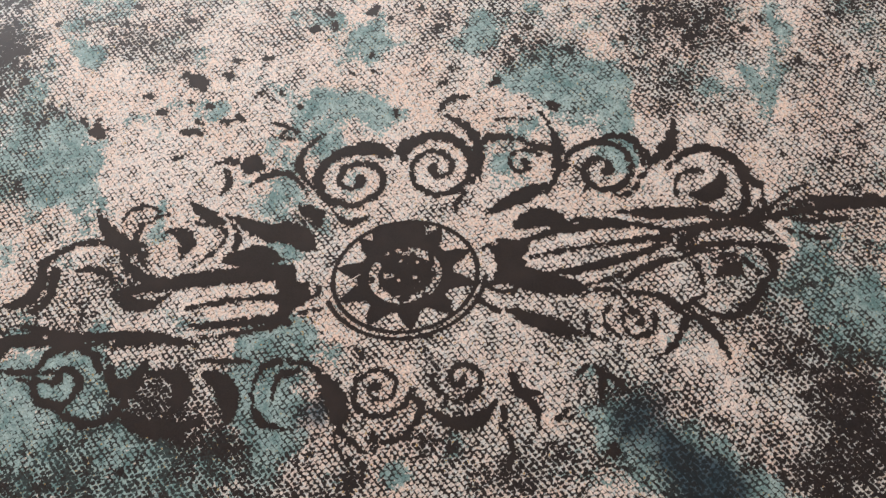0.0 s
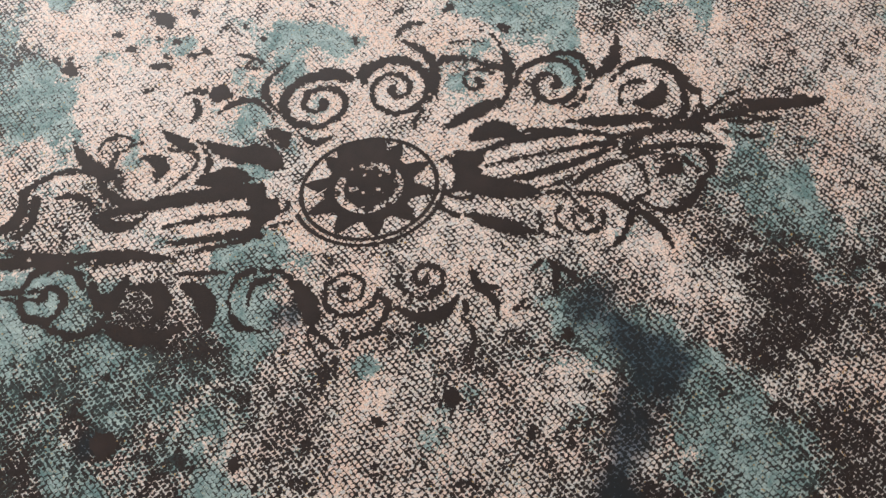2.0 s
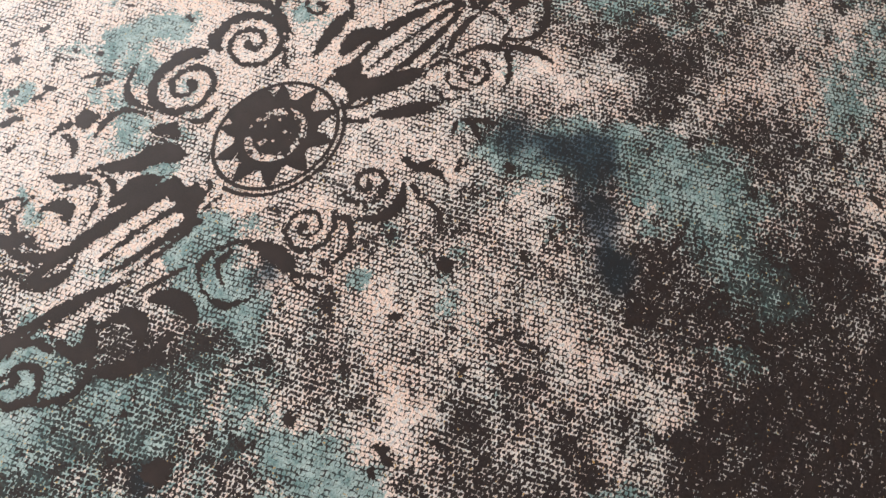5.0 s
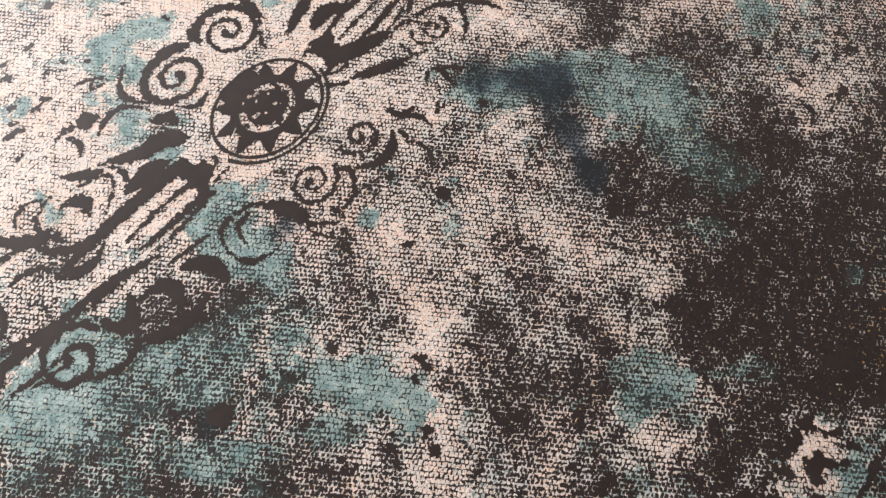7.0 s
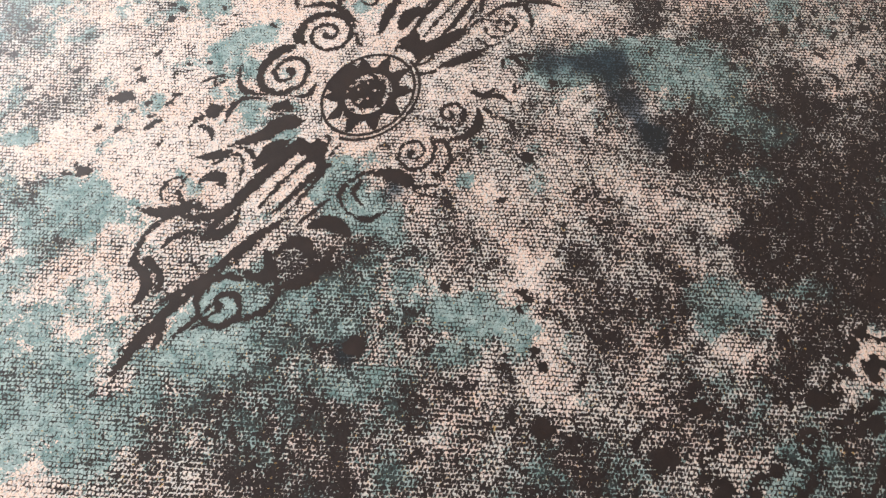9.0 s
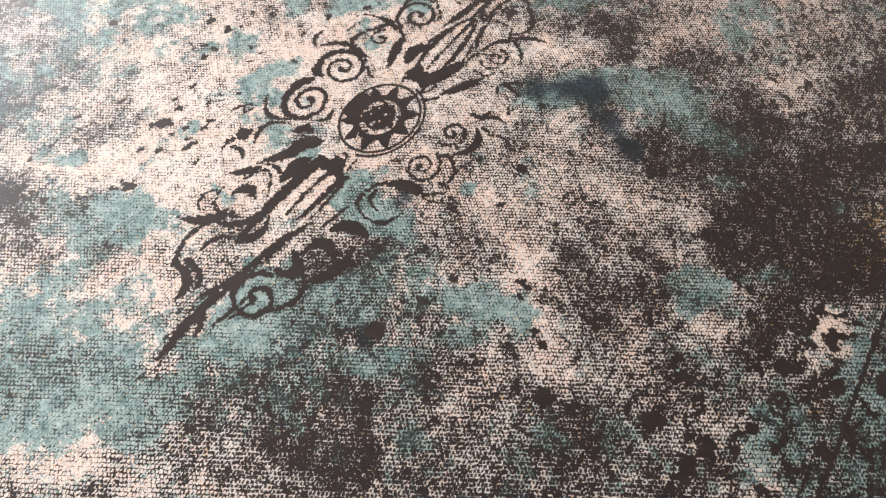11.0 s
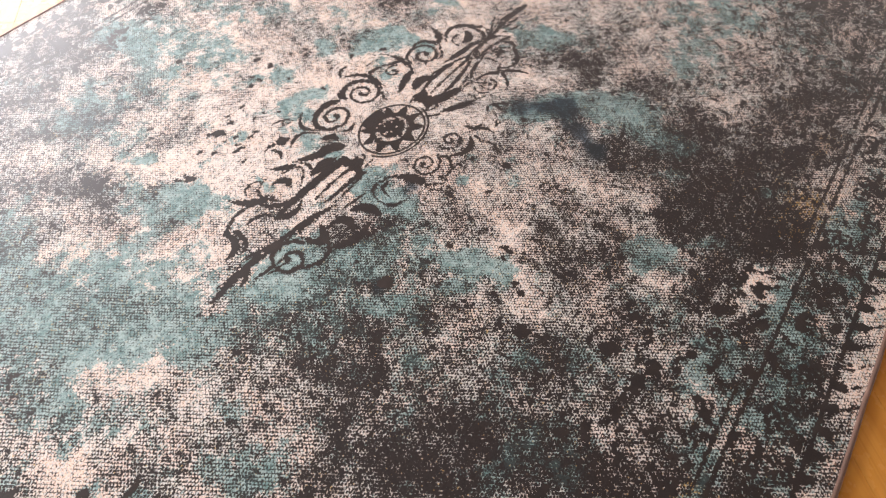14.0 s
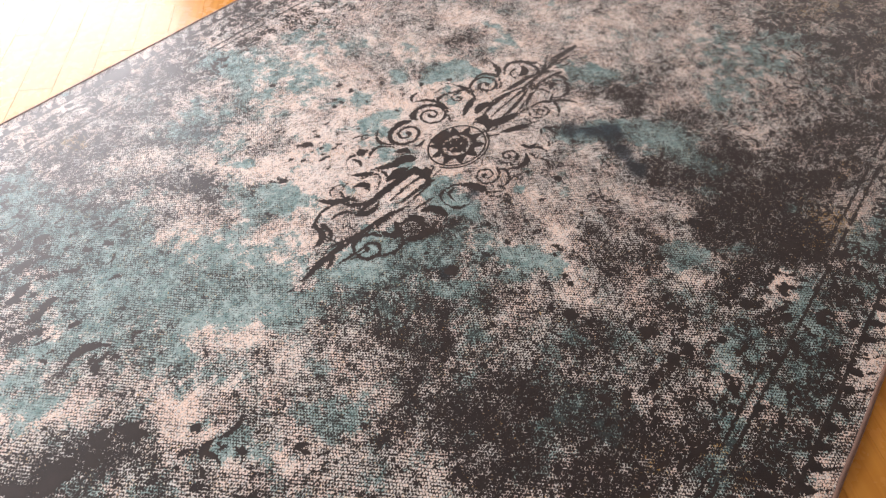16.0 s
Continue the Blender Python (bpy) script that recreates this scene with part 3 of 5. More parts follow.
ink(-0.338, 0.550, 0.072, 0.028, 125, 0.5)
ink(-0.587, 0.383, 0.020, 0.015, 83, 0.5)
ink(-0.336, -0.219, 0.019, 0.016, 35, 0.7)
ink(-0.759, 0.445, 0.048, 0.016, 124, 0.35)
ink(-0.484, 0.497, 0.068, 0.033, 122, 0.4)
ink(-0.688, 0.669, 0.042, 0.026, 111, 0.4)
ink(-0.289, 0.239, 0.027, 0.016, 123, 0.1)
ink(0.453, -0.842, 0.066, 0.029, 8, 0.4)
ink(-0.703, 0.424, 0.032, 0.013, 123, 0.5)
ink(-0.717, -0.274, 0.025, 0.015, 124, 0.5)
ochre(0.273, -0.795, 0.055, 0.036, 149, 1)
ochre(-0.095, -0.791, 0.015, 0.011, 169, 0.7)
ochre(-0.461, -0.751, 0.028, 0.022, 175, 0.8)
ochre(-0.369, -0.825, 0.020, 0.015, 174, 0.8)
ochre(-0.579, 0.797, 0.043, 0.022, 119, 0.7)
ochre(0.202, -0.799, 0.023, 0.015, 177, 0.9)
ochre(-0.387, -0.880, 0.028, 0.015, 134, 0.5)
ochre(0.482, -0.783, 0.033, 0.019, 1, 0.6)
ochre(1.202, -0.512, 0.115, 0.069, 142, 0.7)
ochre(-0.550, 0.794, 0.029, 0.018, 114, 0.6)
teal(-0.432, -0.179, 0.104, 0.042, 124, 0.36)
teal(-0.299, -0.199, 0.058, 0.031, 124, 0.35)
teal(-0.589, -0.003, 0.105, 0.071, 112, 0.28)
teal(-0.516, -0.193, 0.079, 0.031, 124, 0.4)
teal(-0.314, -0.284, 0.063, 0.029, 125, 0.35)
teal(-0.193, -0.350, 0.051, 0.031, 126, 0.3)
teal(-0.519, 0.142, 0.061, 0.044, 106, 0.3)
cream(-0.001, 0.199, 0.144, 0.070, 123, 0.25)
cream(0.134, -0.037, 0.158, 0.068, 125, 0.22)
cream(-0.222, -0.078, 0.116, 0.086, 119, 0.2)
cream(0.011, -0.245, 0.096, 0.056, 126, 0.2)
cream(-0.529, -0.017, 0.125, 0.062, 121, 0.2)
dark(-0.130, -0.668, 0.176, 0.093, 129, 0.22)
dark(-0.266, -0.545, 0.106, 0.051, 127, 0.22)
teal(-0.421, -0.093, 0.085, 0.057, 118, 0.45)
teal(0.337, -0.376, 0.044, 0.033, 77, 0.4)
teal(0.312, -0.454, 0.041, 0.032, 79, 0.45)
teal(0.295, -0.518, 0.033, 0.031, 77, 0.45)
teal(0.192, -0.540, 0.040, 0.024, 132, 0.5)
teal(-0.319, -0.123, 0.068, 0.037, 124, 0.35)
cream(0.063, -0.193, 0.062, 0.046, 127, 0.4)
cream(-0.429, -0.120, 0.096, 0.051, 124, 0.18)
cream(0.129, -0.034, 0.088, 0.052, 127, 0.25)
cream(0.064, -0.342, 0.080, 0.036, 129, 0.15)
dark(0.218, -0.398, 0.049, 0.045, 158, 0.2)
dark(0.028, -0.699, 0.095, 0.040, 130, 0.4)
ink(0.264, -0.236, 0.051, 0.014, 128, 0.25)
ink(0.263, -0.297, 0.032, 0.013, 55, 0.3)
ink(0.204, -0.356, 0.044, 0.016, 59, 0.3)
ink(0.183, -0.397, 0.023, 0.018, 135, 0.2)
cream(0.261, 0.255, 0.565, 0.266, 127, 0.22)
cream(-0.080, 0.324, 0.222, 0.148, 123, 0.15)
dark(0.132, -0.007, 0.050, 0.046, 174, 0.45)
dark(0.143, -0.081, 0.054, 0.025, 170, 0.4)
dark(0.368, -0.251, 0.099, 0.048, 173, 0.22)
teal(-0.165, 0.617, 0.134, 0.100, 101, 0.28)
teal(0.009, 0.423, 0.077, 0.066, 75, 0.3)
teal(0.634, -0.431, 0.086, 0.065, 169, 0.3)
dark(-0.222, 0.792, 0.100, 0.069, 104, 0.3)
dark(-0.344, 0.547, 0.065, 0.037, 116, 0.35)
dark(-0.473, 0.416, 0.050, 0.031, 113, 0.4)
dark(-0.451, -0.187, 0.118, 0.083, 119, 0.35)
dark(-0.526, -0.306, 0.092, 0.054, 122, 0.3)
ink(-0.344, 0.547, 0.053, 0.024, 120, 0.4)
ink(-0.473, 0.416, 0.039, 0.020, 118, 0.4)
ink(-0.339, -0.221, 0.026, 0.024, 115, 0.5)
ink(-0.145, 0.710, 0.048, 0.026, 118, 0.3)
cream(-0.127, -0.390, 0.101, 0.065, 128, 0.22)
cream(-0.697, -0.027, 0.095, 0.061, 112, 0.3)
cream(0.344, -0.024, 0.214, 0.110, 126, 0.25)
cream(0.263, -0.650, 0.137, 0.102, 161, 0.22)
cream(-0.139, -0.075, 0.118, 0.089, 122, 0.2)
ink(0.263, -0.254, 0.039, 0.030, 51, 0.25)
ink(0.233, -0.345, 0.054, 0.029, 55, 0.3)
# shade over the near right of the field, painted in as darker cover
dark(0.378, -0.489, 0.087, 0.064, 39, 0.3)
dark(0.201, -0.383, 0.069, 0.051, 51, 0.25)
cream(-0.071, -0.157, 0.097, 0.037, 151, 0.15)
teal(-0.272, 0.116, 0.029, 0.016, 77, 0.6)
teal(-0.127, 0.173, 0.043, 0.020, 72, 0.55)
teal(-0.129, 0.109, 0.038, 0.026, 143, 0.4)
teal(-0.133, 0.058, 0.023, 0.011, 149, 0.7)
teal(-0.119, -0.062, 0.029, 0.019, 146, 0.6)
teal(-0.052, 0.116, 0.023, 0.013, 71, 0.5)
dark(0.302, -0.513, 0.120, 0.063, 155, 0.3)
dark(0.117, -0.428, 0.088, 0.037, 153, 0.3)
teal(0.830, -0.502, 0.203, 0.077, 164, 0.28)
teal(0.808, -0.279, 0.088, 0.062, 144, 0.3)
dark(0.710, -0.647, 0.220, 0.150, 166, 0.25)
dark(1.074, -0.583, 0.197, 0.130, 171, 0.2)
dark(-0.427, -0.628, 0.092, 0.067, 138, 0.2)
dark(-0.282, -0.569, 0.098, 0.060, 129, 0.25)
dark(-0.205, -0.776, 0.121, 0.064, 130, 0.22)
teal(-0.355, -0.070, 0.061, 0.039, 160, 0.35)
teal(-0.339, -0.189, 0.074, 0.062, 136, 0.35)
teal(-0.166, -0.107, 0.039, 0.026, 163, 0.3)
teal(-0.235, -0.256, 0.049, 0.028, 165, 0.3)
dark(0.235, -0.304, 0.116, 0.062, 171, 0.22)
dark(0.420, -0.346, 0.101, 0.061, 174, 0.18)
dark(-0.313, -0.182, 0.127, 0.072, 164, 0.12)
dark(-0.094, -0.272, 0.096, 0.040, 168, 0.15)
cream(-0.332, 0.067, 0.141, 0.044, 167, 0.25)
cream(-0.061, -0.017, 0.107, 0.042, 167, 0.2)
cream(-0.427, 0.032, 0.188, 0.096, 125, 0.15)
cream(-0.356, -0.528, 0.206, 0.097, 129, 0.15)
cream(-0.881, -0.081, 0.149, 0.059, 124, 0.15)
teal(-0.449, -0.176, 0.170, 0.067, 124, 0.20)
teal(-0.291, -0.439, 0.169, 0.060, 125, 0.16)
teal(0.029, -0.661, 0.110, 0.075, 136, 0.20)
teal(-0.214, 0.508, 0.094, 0.067, 107, 0.24)
teal(-0.423, 0.257, 0.073, 0.051, 109, 0.25)
teal(-0.214, 0.266, 0.104, 0.071, 114, 0.16)
dark(-0.201, -0.626, 0.199, 0.058, 126, 0.2)
dark(-0.207, 0.273, 0.112, 0.072, 117, 0.28)
dark(-0.457, -0.211, 0.168, 0.059, 124, 0.1)
dark(0.105, -0.685, 0.081, 0.065, 164, 0.12)
cream(0.105, -0.426, 0.095, 0.055, 129, 0.15)
cream(0.193, -0.389, 0.096, 0.058, 130, 0.2)
cream(0.170, -0.482, 0.058, 0.039, 133, 0.15)
cream(-0.435, -0.081, 0.098, 0.057, 121, 0.18)
dark(-0.286, -0.339, 0.082, 0.049, 125, 0.2)
dark(0.180, -0.047, 0.093, 0.059, 169, 0.15)
dark(-0.025, -0.180, 0.119, 0.046, 169, 0.17)
dark(0.175, -0.251, 0.090, 0.038, 170, 0.12)
cream(-0.282, 0.336, 0.122, 0.067, 162, 0.15)

cream(-0.406, 0.401, 0.075, 0.059, 141, 0.10)
cream(-0.118, 0.346, 0.070, 0.061, 146, 0.10)
dark(0.022, 0.319, 0.068, 0.061, 155, 0.10)
cream(-0.402, 0.274, 0.070, 0.054, 146, 0.15)
cream(-0.128, 0.224, 0.066, 0.056, 154, 0.10)
dark(-0.398, 0.160, 0.066, 0.050, 151, 0.10)
dark(-0.266, 0.136, 0.064, 0.051, 154, 0.20)
cream(-0.137, 0.113, 0.063, 0.051, 158, 0.10)
dark(-0.008, 0.090, 0.061, 0.051, 164, 0.10)
dark(0.161, 0.293, 0.066, 0.061, 170, 0.20)
dark(0.298, 0.267, 0.066, 0.060, 7, 0.30)
dark(0.434, 0.241, 0.067, 0.059, 17, 0.30)
dark(0.270, 0.151, 0.063, 0.055, 1, 0.10)
dark(0.399, 0.127, 0.063, 0.054, 10, 0.15)
dark(0.526, 0.103, 0.064, 0.052, 15, 0.15)
dark(0.118, 0.067, 0.061, 0.051, 172, 0.20)
dark(0.243, 0.045, 0.060, 0.050, 179, 0.10)
dark(0.367, 0.023, 0.060, 0.049, 5, 0.10)
dark(0.489, 0.001, 0.060, 0.048, 10, 0.25)
dark(-0.394, 0.055, 0.063, 0.046, 154, 0.20)
dark(-0.269, 0.033, 0.061, 0.046, 157, 0.10)
cream(-0.022, -0.010, 0.059, 0.047, 166, 0.10)
dark(-0.271, -0.061, 0.058, 0.043, 160, 0.10)
dark(-0.152, -0.081, 0.057, 0.043, 164, 0.35)
dark(-0.388, -0.129, 0.057, 0.039, 159, 0.30)
dark(-0.273, -0.148, 0.056, 0.039, 162, 0.10)
dark(-0.159, -0.166, 0.055, 0.040, 165, 0.15)
dark(-0.046, -0.185, 0.054, 0.039, 169, 0.35)
dark(0.099, -0.031, 0.058, 0.046, 172, 0.35)
dark(0.219, -0.051, 0.058, 0.046, 178, 0.30)
dark(0.338, -0.072, 0.057, 0.045, 3, 0.35)
dark(0.455, -0.092, 0.058, 0.044, 7, 0.20)
dark(0.082, -0.121, 0.056, 0.043, 172, 0.15)
dark(0.197, -0.140, 0.055, 0.042, 177, 0.35)
dark(0.311, -0.159, 0.055, 0.042, 1, 0.35)
dark(0.423, -0.178, 0.055, 0.041, 5, 0.10)
dark(0.066, -0.203, 0.053, 0.039, 172, 0.35)
dark(0.177, -0.222, 0.053, 0.039, 176, 0.10)
dark(0.394, -0.258, 0.053, 0.038, 3, 0.25)
cream(0.375, -0.296, 0.077, 0.067, 153, 0.35)
dark(0.474, -0.419, 0.079, 0.066, 157, 0.10)
cream(0.169, -0.252, 0.070, 0.062, 137, 0.30)
cream(0.354, -0.486, 0.074, 0.060, 150, 0.15)
cream(0.448, -0.604, 0.076, 0.059, 153, 0.10)
dark(0.246, -0.546, 0.070, 0.055, 145, 0.10)
cream(-0.341, 0.028, 0.064, 0.048, 111, 0.10)
cream(-0.262, -0.074, 0.063, 0.049, 115, 0.20)
cream(-0.181, -0.178, 0.063, 0.050, 120, 0.20)
cream(-0.100, -0.282, 0.063, 0.051, 126, 0.20)
cream(-0.407, -0.047, 0.061, 0.045, 113, 0.15)
cream(-0.331, -0.146, 0.060, 0.045, 117, 0.20)
dark(-0.254, -0.245, 0.060, 0.046, 121, 0.20)
cream(-0.468, -0.116, 0.058, 0.041, 115, 0.20)
dark(-0.322, -0.306, 0.058, 0.042, 122, 0.10)
dark(-0.248, -0.403, 0.058, 0.042, 126, 0.25)
dark(0.149, -0.600, 0.066, 0.050, 141, 0.25)
dark(0.233, -0.709, 0.068, 0.050, 144, 0.30)
cream(-0.099, -0.446, 0.061, 0.046, 130, 0.10)
dark(-0.020, -0.548, 0.062, 0.046, 135, 0.15)
dark(0.139, -0.754, 0.064, 0.046, 142, 0.30)
dark(-0.023, -0.696, 0.060, 0.043, 136, 0.20)
dark(0.054, -0.795, 0.061, 0.042, 139, 0.15)
cream(0.040, 0.635, 0.213, 0.142, 55, 0.20)
dark(0.225, 0.390, 0.208, 0.145, 44, 0.10)
dark(-0.535, 0.804, 0.181, 0.113, 75, 0.10)
dark(-0.693, 0.551, 0.146, 0.098, 82, 0.10)
cream(-0.257, -0.023, 0.126, 0.113, 55, 0.10)
cream(0.959, -0.583, 0.227, 0.130, 6, 0.25)
cream(0.278, -0.269, 0.162, 0.123, 16, 0.15)
cream(0.439, -0.482, 0.169, 0.118, 7, 0.15)
cream(0.600, -0.694, 0.177, 0.112, 1, 0.20)
cream(-0.113, -0.213, 0.125, 0.113, 22, 0.10)
cream(0.319, -0.781, 0.143, 0.097, 174, 0.10)
dark(-0.820, 0.348, 0.123, 0.085, 89, 0.10)
cream(-0.689, 0.176, 0.116, 0.089, 88, 0.10)
cream(-0.558, 0.003, 0.110, 0.094, 88, 0.10)
cream(-0.427, -0.168, 0.104, 0.098, 92, 0.15)
cream(-0.924, 0.182, 0.106, 0.073, 97, 0.25)
cream(-0.685, -0.131, 0.097, 0.080, 103, 0.10)
cream(-0.566, -0.287, 0.094, 0.082, 116, 0.15)
dark(-0.682, -0.387, 0.086, 0.069, 121, 0.10)
dark(-0.296, -0.340, 0.104, 0.099, 161, 0.10)
cream(-0.166, -0.511, 0.109, 0.094, 167, 0.10)
cream(-0.036, -0.681, 0.115, 0.089, 167, 0.15)
cream(-0.210, -0.754, 0.100, 0.076, 156, 0.25)
dark(-0.573, -0.530, 0.085, 0.069, 133, 0.25)
dark(-0.464, -0.672, 0.087, 0.068, 143, 0.20)
cream(-0.355, -0.815, 0.090, 0.066, 149, 0.10)
cream(-0.247, -0.957, 0.093, 0.063, 152, 0.30)
ink(0.244, -0.202, 0.034, 0.014, 117, 0.36)
ink(0.264, -0.254, 0.034, 0.014, 117, 0.36)
ink(0.243, -0.296, 0.03, 0.012, 57, 0.42)
ink(0.217, -0.332, 0.03, 0.012, 57, 0.48)
ink(0.193, -0.370, 0.03, 0.012, 57, 0.54)
ink(0.175, -0.409, 0.03, 0.012, 57, 0.54)
teal(0.190, -0.178, 0.03, 0.014, 117, 0.6)
teal(0.218, -0.235, 0.03, 0.014, 117, 0.6)
dark(-0.268, -0.079, 0.055, 0.03, 170, 0.6)
dark(-0.192, -0.133, 0.055, 0.03, 170, 0.5)
dark(-0.298, -0.110, 0.055, 0.03, 170, 0.6)
dark(-0.352, -0.083, 0.055, 0.03, 170, 0.4)
dark(0.225, -0.658, 0.05, 0.04, 140, 0.7)
dark(0.228, -0.601, 0.05, 0.04, 140, 0.4)
dark(0.186, -0.768, 0.05, 0.04, 140, 0.5)
dark(0.302, -0.683, 0.05, 0.04, 140, 0.3)
ink(0.208, -0.217, 0.03, 0.022, 120, 0.36)
ink(0.250, -0.246, 0.03, 0.022, 120, 0.36)

dark(-0.261, 0.373, 0.072, 0.060, 143, 0.08)
dark(0.022, 0.319, 0.068, 0.061, 155, 0.08)
dark(-0.398, 0.160, 0.066, 0.050, 151, 0.08)
dark(-0.266, 0.136, 0.064, 0.051, 154, 0.17)
dark(-0.008, 0.090, 0.061, 0.051, 164, 0.08)
dark(0.161, 0.293, 0.066, 0.061, 170, 0.08)
dark(0.298, 0.267, 0.066, 0.060, 7, 0.17)
dark(0.434, 0.241, 0.067, 0.059, 17, 0.17)
dark(0.567, 0.216, 0.067, 0.057, 22, 0.08)
dark(0.270, 0.151, 0.063, 0.055, 1, 0.08)
dark(0.399, 0.127, 0.063, 0.054, 10, 0.13)
dark(0.526, 0.103, 0.064, 0.052, 15, 0.08)
dark(0.118, 0.067, 0.061, 0.051, 172, 0.17)
dark(0.243, 0.045, 0.060, 0.050, 179, 0.08)
dark(-0.394, 0.055, 0.063, 0.046, 154, 0.17)
dark(-0.269, 0.033, 0.061, 0.046, 157, 0.13)
dark(-0.145, 0.012, 0.060, 0.047, 162, 0.08)
cream(-0.022, -0.010, 0.059, 0.047, 166, 0.08)
dark(-0.152, -0.081, 0.057, 0.043, 164, 0.25)
dark(-0.388, -0.129, 0.057, 0.039, 159, 0.21)
dark(-0.159, -0.166, 0.055, 0.040, 165, 0.13)
dark(-0.046, -0.185, 0.054, 0.039, 169, 0.17)
dark(0.099, -0.031, 0.058, 0.046, 172, 0.21)
dark(0.219, -0.051, 0.058, 0.046, 178, 0.13)
dark(0.338, -0.072, 0.057, 0.045, 3, 0.17)
dark(0.455, -0.092, 0.058, 0.044, 7, 0.13)
dark(0.082, -0.121, 0.056, 0.043, 172, 0.08)
dark(0.197, -0.140, 0.055, 0.042, 177, 0.29)
dark(0.311, -0.159, 0.055, 0.042, 1, 0.29)
dark(0.423, -0.178, 0.055, 0.041, 5, 0.08)
dark(0.066, -0.203, 0.053, 0.039, 172, 0.21)
dark(0.177, -0.222, 0.053, 0.039, 176, 0.17)
dark(0.286, -0.240, 0.053, 0.038, 180, 0.08)
dark(0.394, -0.258, 0.053, 0.038, 3, 0.29)
cream(0.375, -0.296, 0.077, 0.067, 153, 0.17)
dark(0.474, -0.419, 0.079, 0.066, 157, 0.17)
dark(0.573, -0.544, 0.082, 0.065, 159, 0.08)
cream(0.169, -0.252, 0.070, 0.062, 137, 0.17)
dark(0.261, -0.368, 0.072, 0.061, 145, 0.08)
dark(0.071, -0.323, 0.067, 0.056, 133, 0.13)
dark(0.158, -0.434, 0.068, 0.056, 140, 0.08)
cream(0.335, -0.659, 0.072, 0.054, 148, 0.08)
cream(-0.341, 0.028, 0.064, 0.048, 111, 0.08)
cream(-0.262, -0.074, 0.063, 0.049, 115, 0.25)
cream(-0.181, -0.178, 0.063, 0.050, 120, 0.13)
cream(-0.407, -0.047, 0.061, 0.045, 113, 0.08)
cream(-0.331, -0.146, 0.060, 0.045, 117, 0.21)
dark(-0.254, -0.245, 0.060, 0.046, 121, 0.13)
dark(-0.177, -0.345, 0.061, 0.046, 126, 0.08)
cream(-0.468, -0.116, 0.058, 0.041, 115, 0.08)
dark(-0.248, -0.403, 0.058, 0.042, 126, 0.08)
dark(0.065, -0.493, 0.065, 0.051, 137, 0.08)
dark(0.149, -0.600, 0.066, 0.050, 141, 0.08)
dark(0.233, -0.709, 0.068, 0.050, 144, 0.13)
dark(-0.020, -0.548, 0.062, 0.046, 135, 0.08)
dark(0.059, -0.650, 0.063, 0.046, 138, 0.08)
dark(0.139, -0.754, 0.064, 0.046, 142, 0.13)
dark(-0.098, -0.597, 0.059, 0.043, 133, 0.08)
dark(-0.023, -0.696, 0.060, 0.043, 136, 0.17)
dark(0.054, -0.795, 0.061, 0.042, 139, 0.13)
dark(-0.145, 0.881, 0.222, 0.138, 63, 0.08)
cream(0.040, 0.635, 0.213, 0.142, 55, 0.08)
dark(-0.535, 0.804, 0.181, 0.113, 75, 0.13)
dark(-0.208, 0.373, 0.164, 0.124, 60, 0.08)
dark(-0.693, 0.551, 0.146, 0.098, 82, 0.13)
dark(-0.547, 0.359, 0.138, 0.103, 78, 0.08)
cream(-0.257, -0.023, 0.126, 0.113, 55, 0.13)
cream(0.959, -0.583, 0.227, 0.130, 6, 0.08)
cream(0.278, -0.269, 0.162, 0.123, 16, 0.08)
dark(-0.820, 0.348, 0.123, 0.085, 89, 0.13)
cream(-0.427, -0.168, 0.104, 0.098, 92, 0.08)
cream(-0.924, 0.182, 0.106, 0.073, 97, 0.08)
dark(-0.682, -0.387, 0.086, 0.069, 121, 0.08)
cream(-0.166, -0.511, 0.109, 0.094, 167, 0.08)
cream(-0.036, -0.681, 0.115, 0.089, 167, 0.08)
cream(-0.210, -0.754, 0.100, 0.076, 156, 0.08)
dark(-0.573, -0.530, 0.085, 0.069, 133, 0.13)
dark(-0.464, -0.672, 0.087, 0.068, 143, 0.08)
cream(-0.247, -0.957, 0.093, 0.063, 152, 0.17)
# light falling off towards the near right, darkened into the cover
dark(0.325, -0.336, 0.057, 0.044, 164, 0.08)
dark(0.428, -0.391, 0.057, 0.043, 168, 0.13)
dark(0.072, -0.302, 0.054, 0.042, 154, 0.13)
dark(0.173, -0.355, 0.054, 0.041, 158, 0.13)
dark(0.273, -0.409, 0.054, 0.041, 162, 0.25)
dark(0.372, -0.462, 0.054, 0.040, 166, 0.21)
dark(0.031, -0.373, 0.052, 0.038, 154, 0.17)
dark(0.128, -0.425, 0.052, 0.038, 157, 0.17)
dark(0.225, -0.476, 0.052, 0.038, 161, 0.13)
dark(0.321, -0.527, 0.052, 0.037, 164, 0.08)
teal(0.197, 0.298, 0.034, 0.022, 80, 0.5)
teal(0.221, 0.176, 0.034, 0.022, 80, 0.5)
teal(0.139, 0.296, 0.034, 0.022, 80, 0.6)
teal(0.298, 0.150, 0.034, 0.022, 80, 0.5)
teal(0.282, 0.222, 0.034, 0.022, 80, 0.4)
teal(0.457, 0.164, 0.034, 0.022, 80, 0.5)
teal(0.497, 0.232, 0.034, 0.022, 80, 0.5)
teal(0.403, 0.174, 0.034, 0.022, 80, 0.4)
teal(-0.431, 0.339, 0.034, 0.022, 80, 0.5)
teal(-0.367, 0.397, 0.034, 0.022, 80, 0.6)
teal(-0.411, 0.183, 0.034, 0.022, 80, 0.5)
teal(-0.378, 0.238, 0.034, 0.022, 80, 0.4)
teal(-0.455, 0.252, 0.034, 0.022, 80, 0.5)
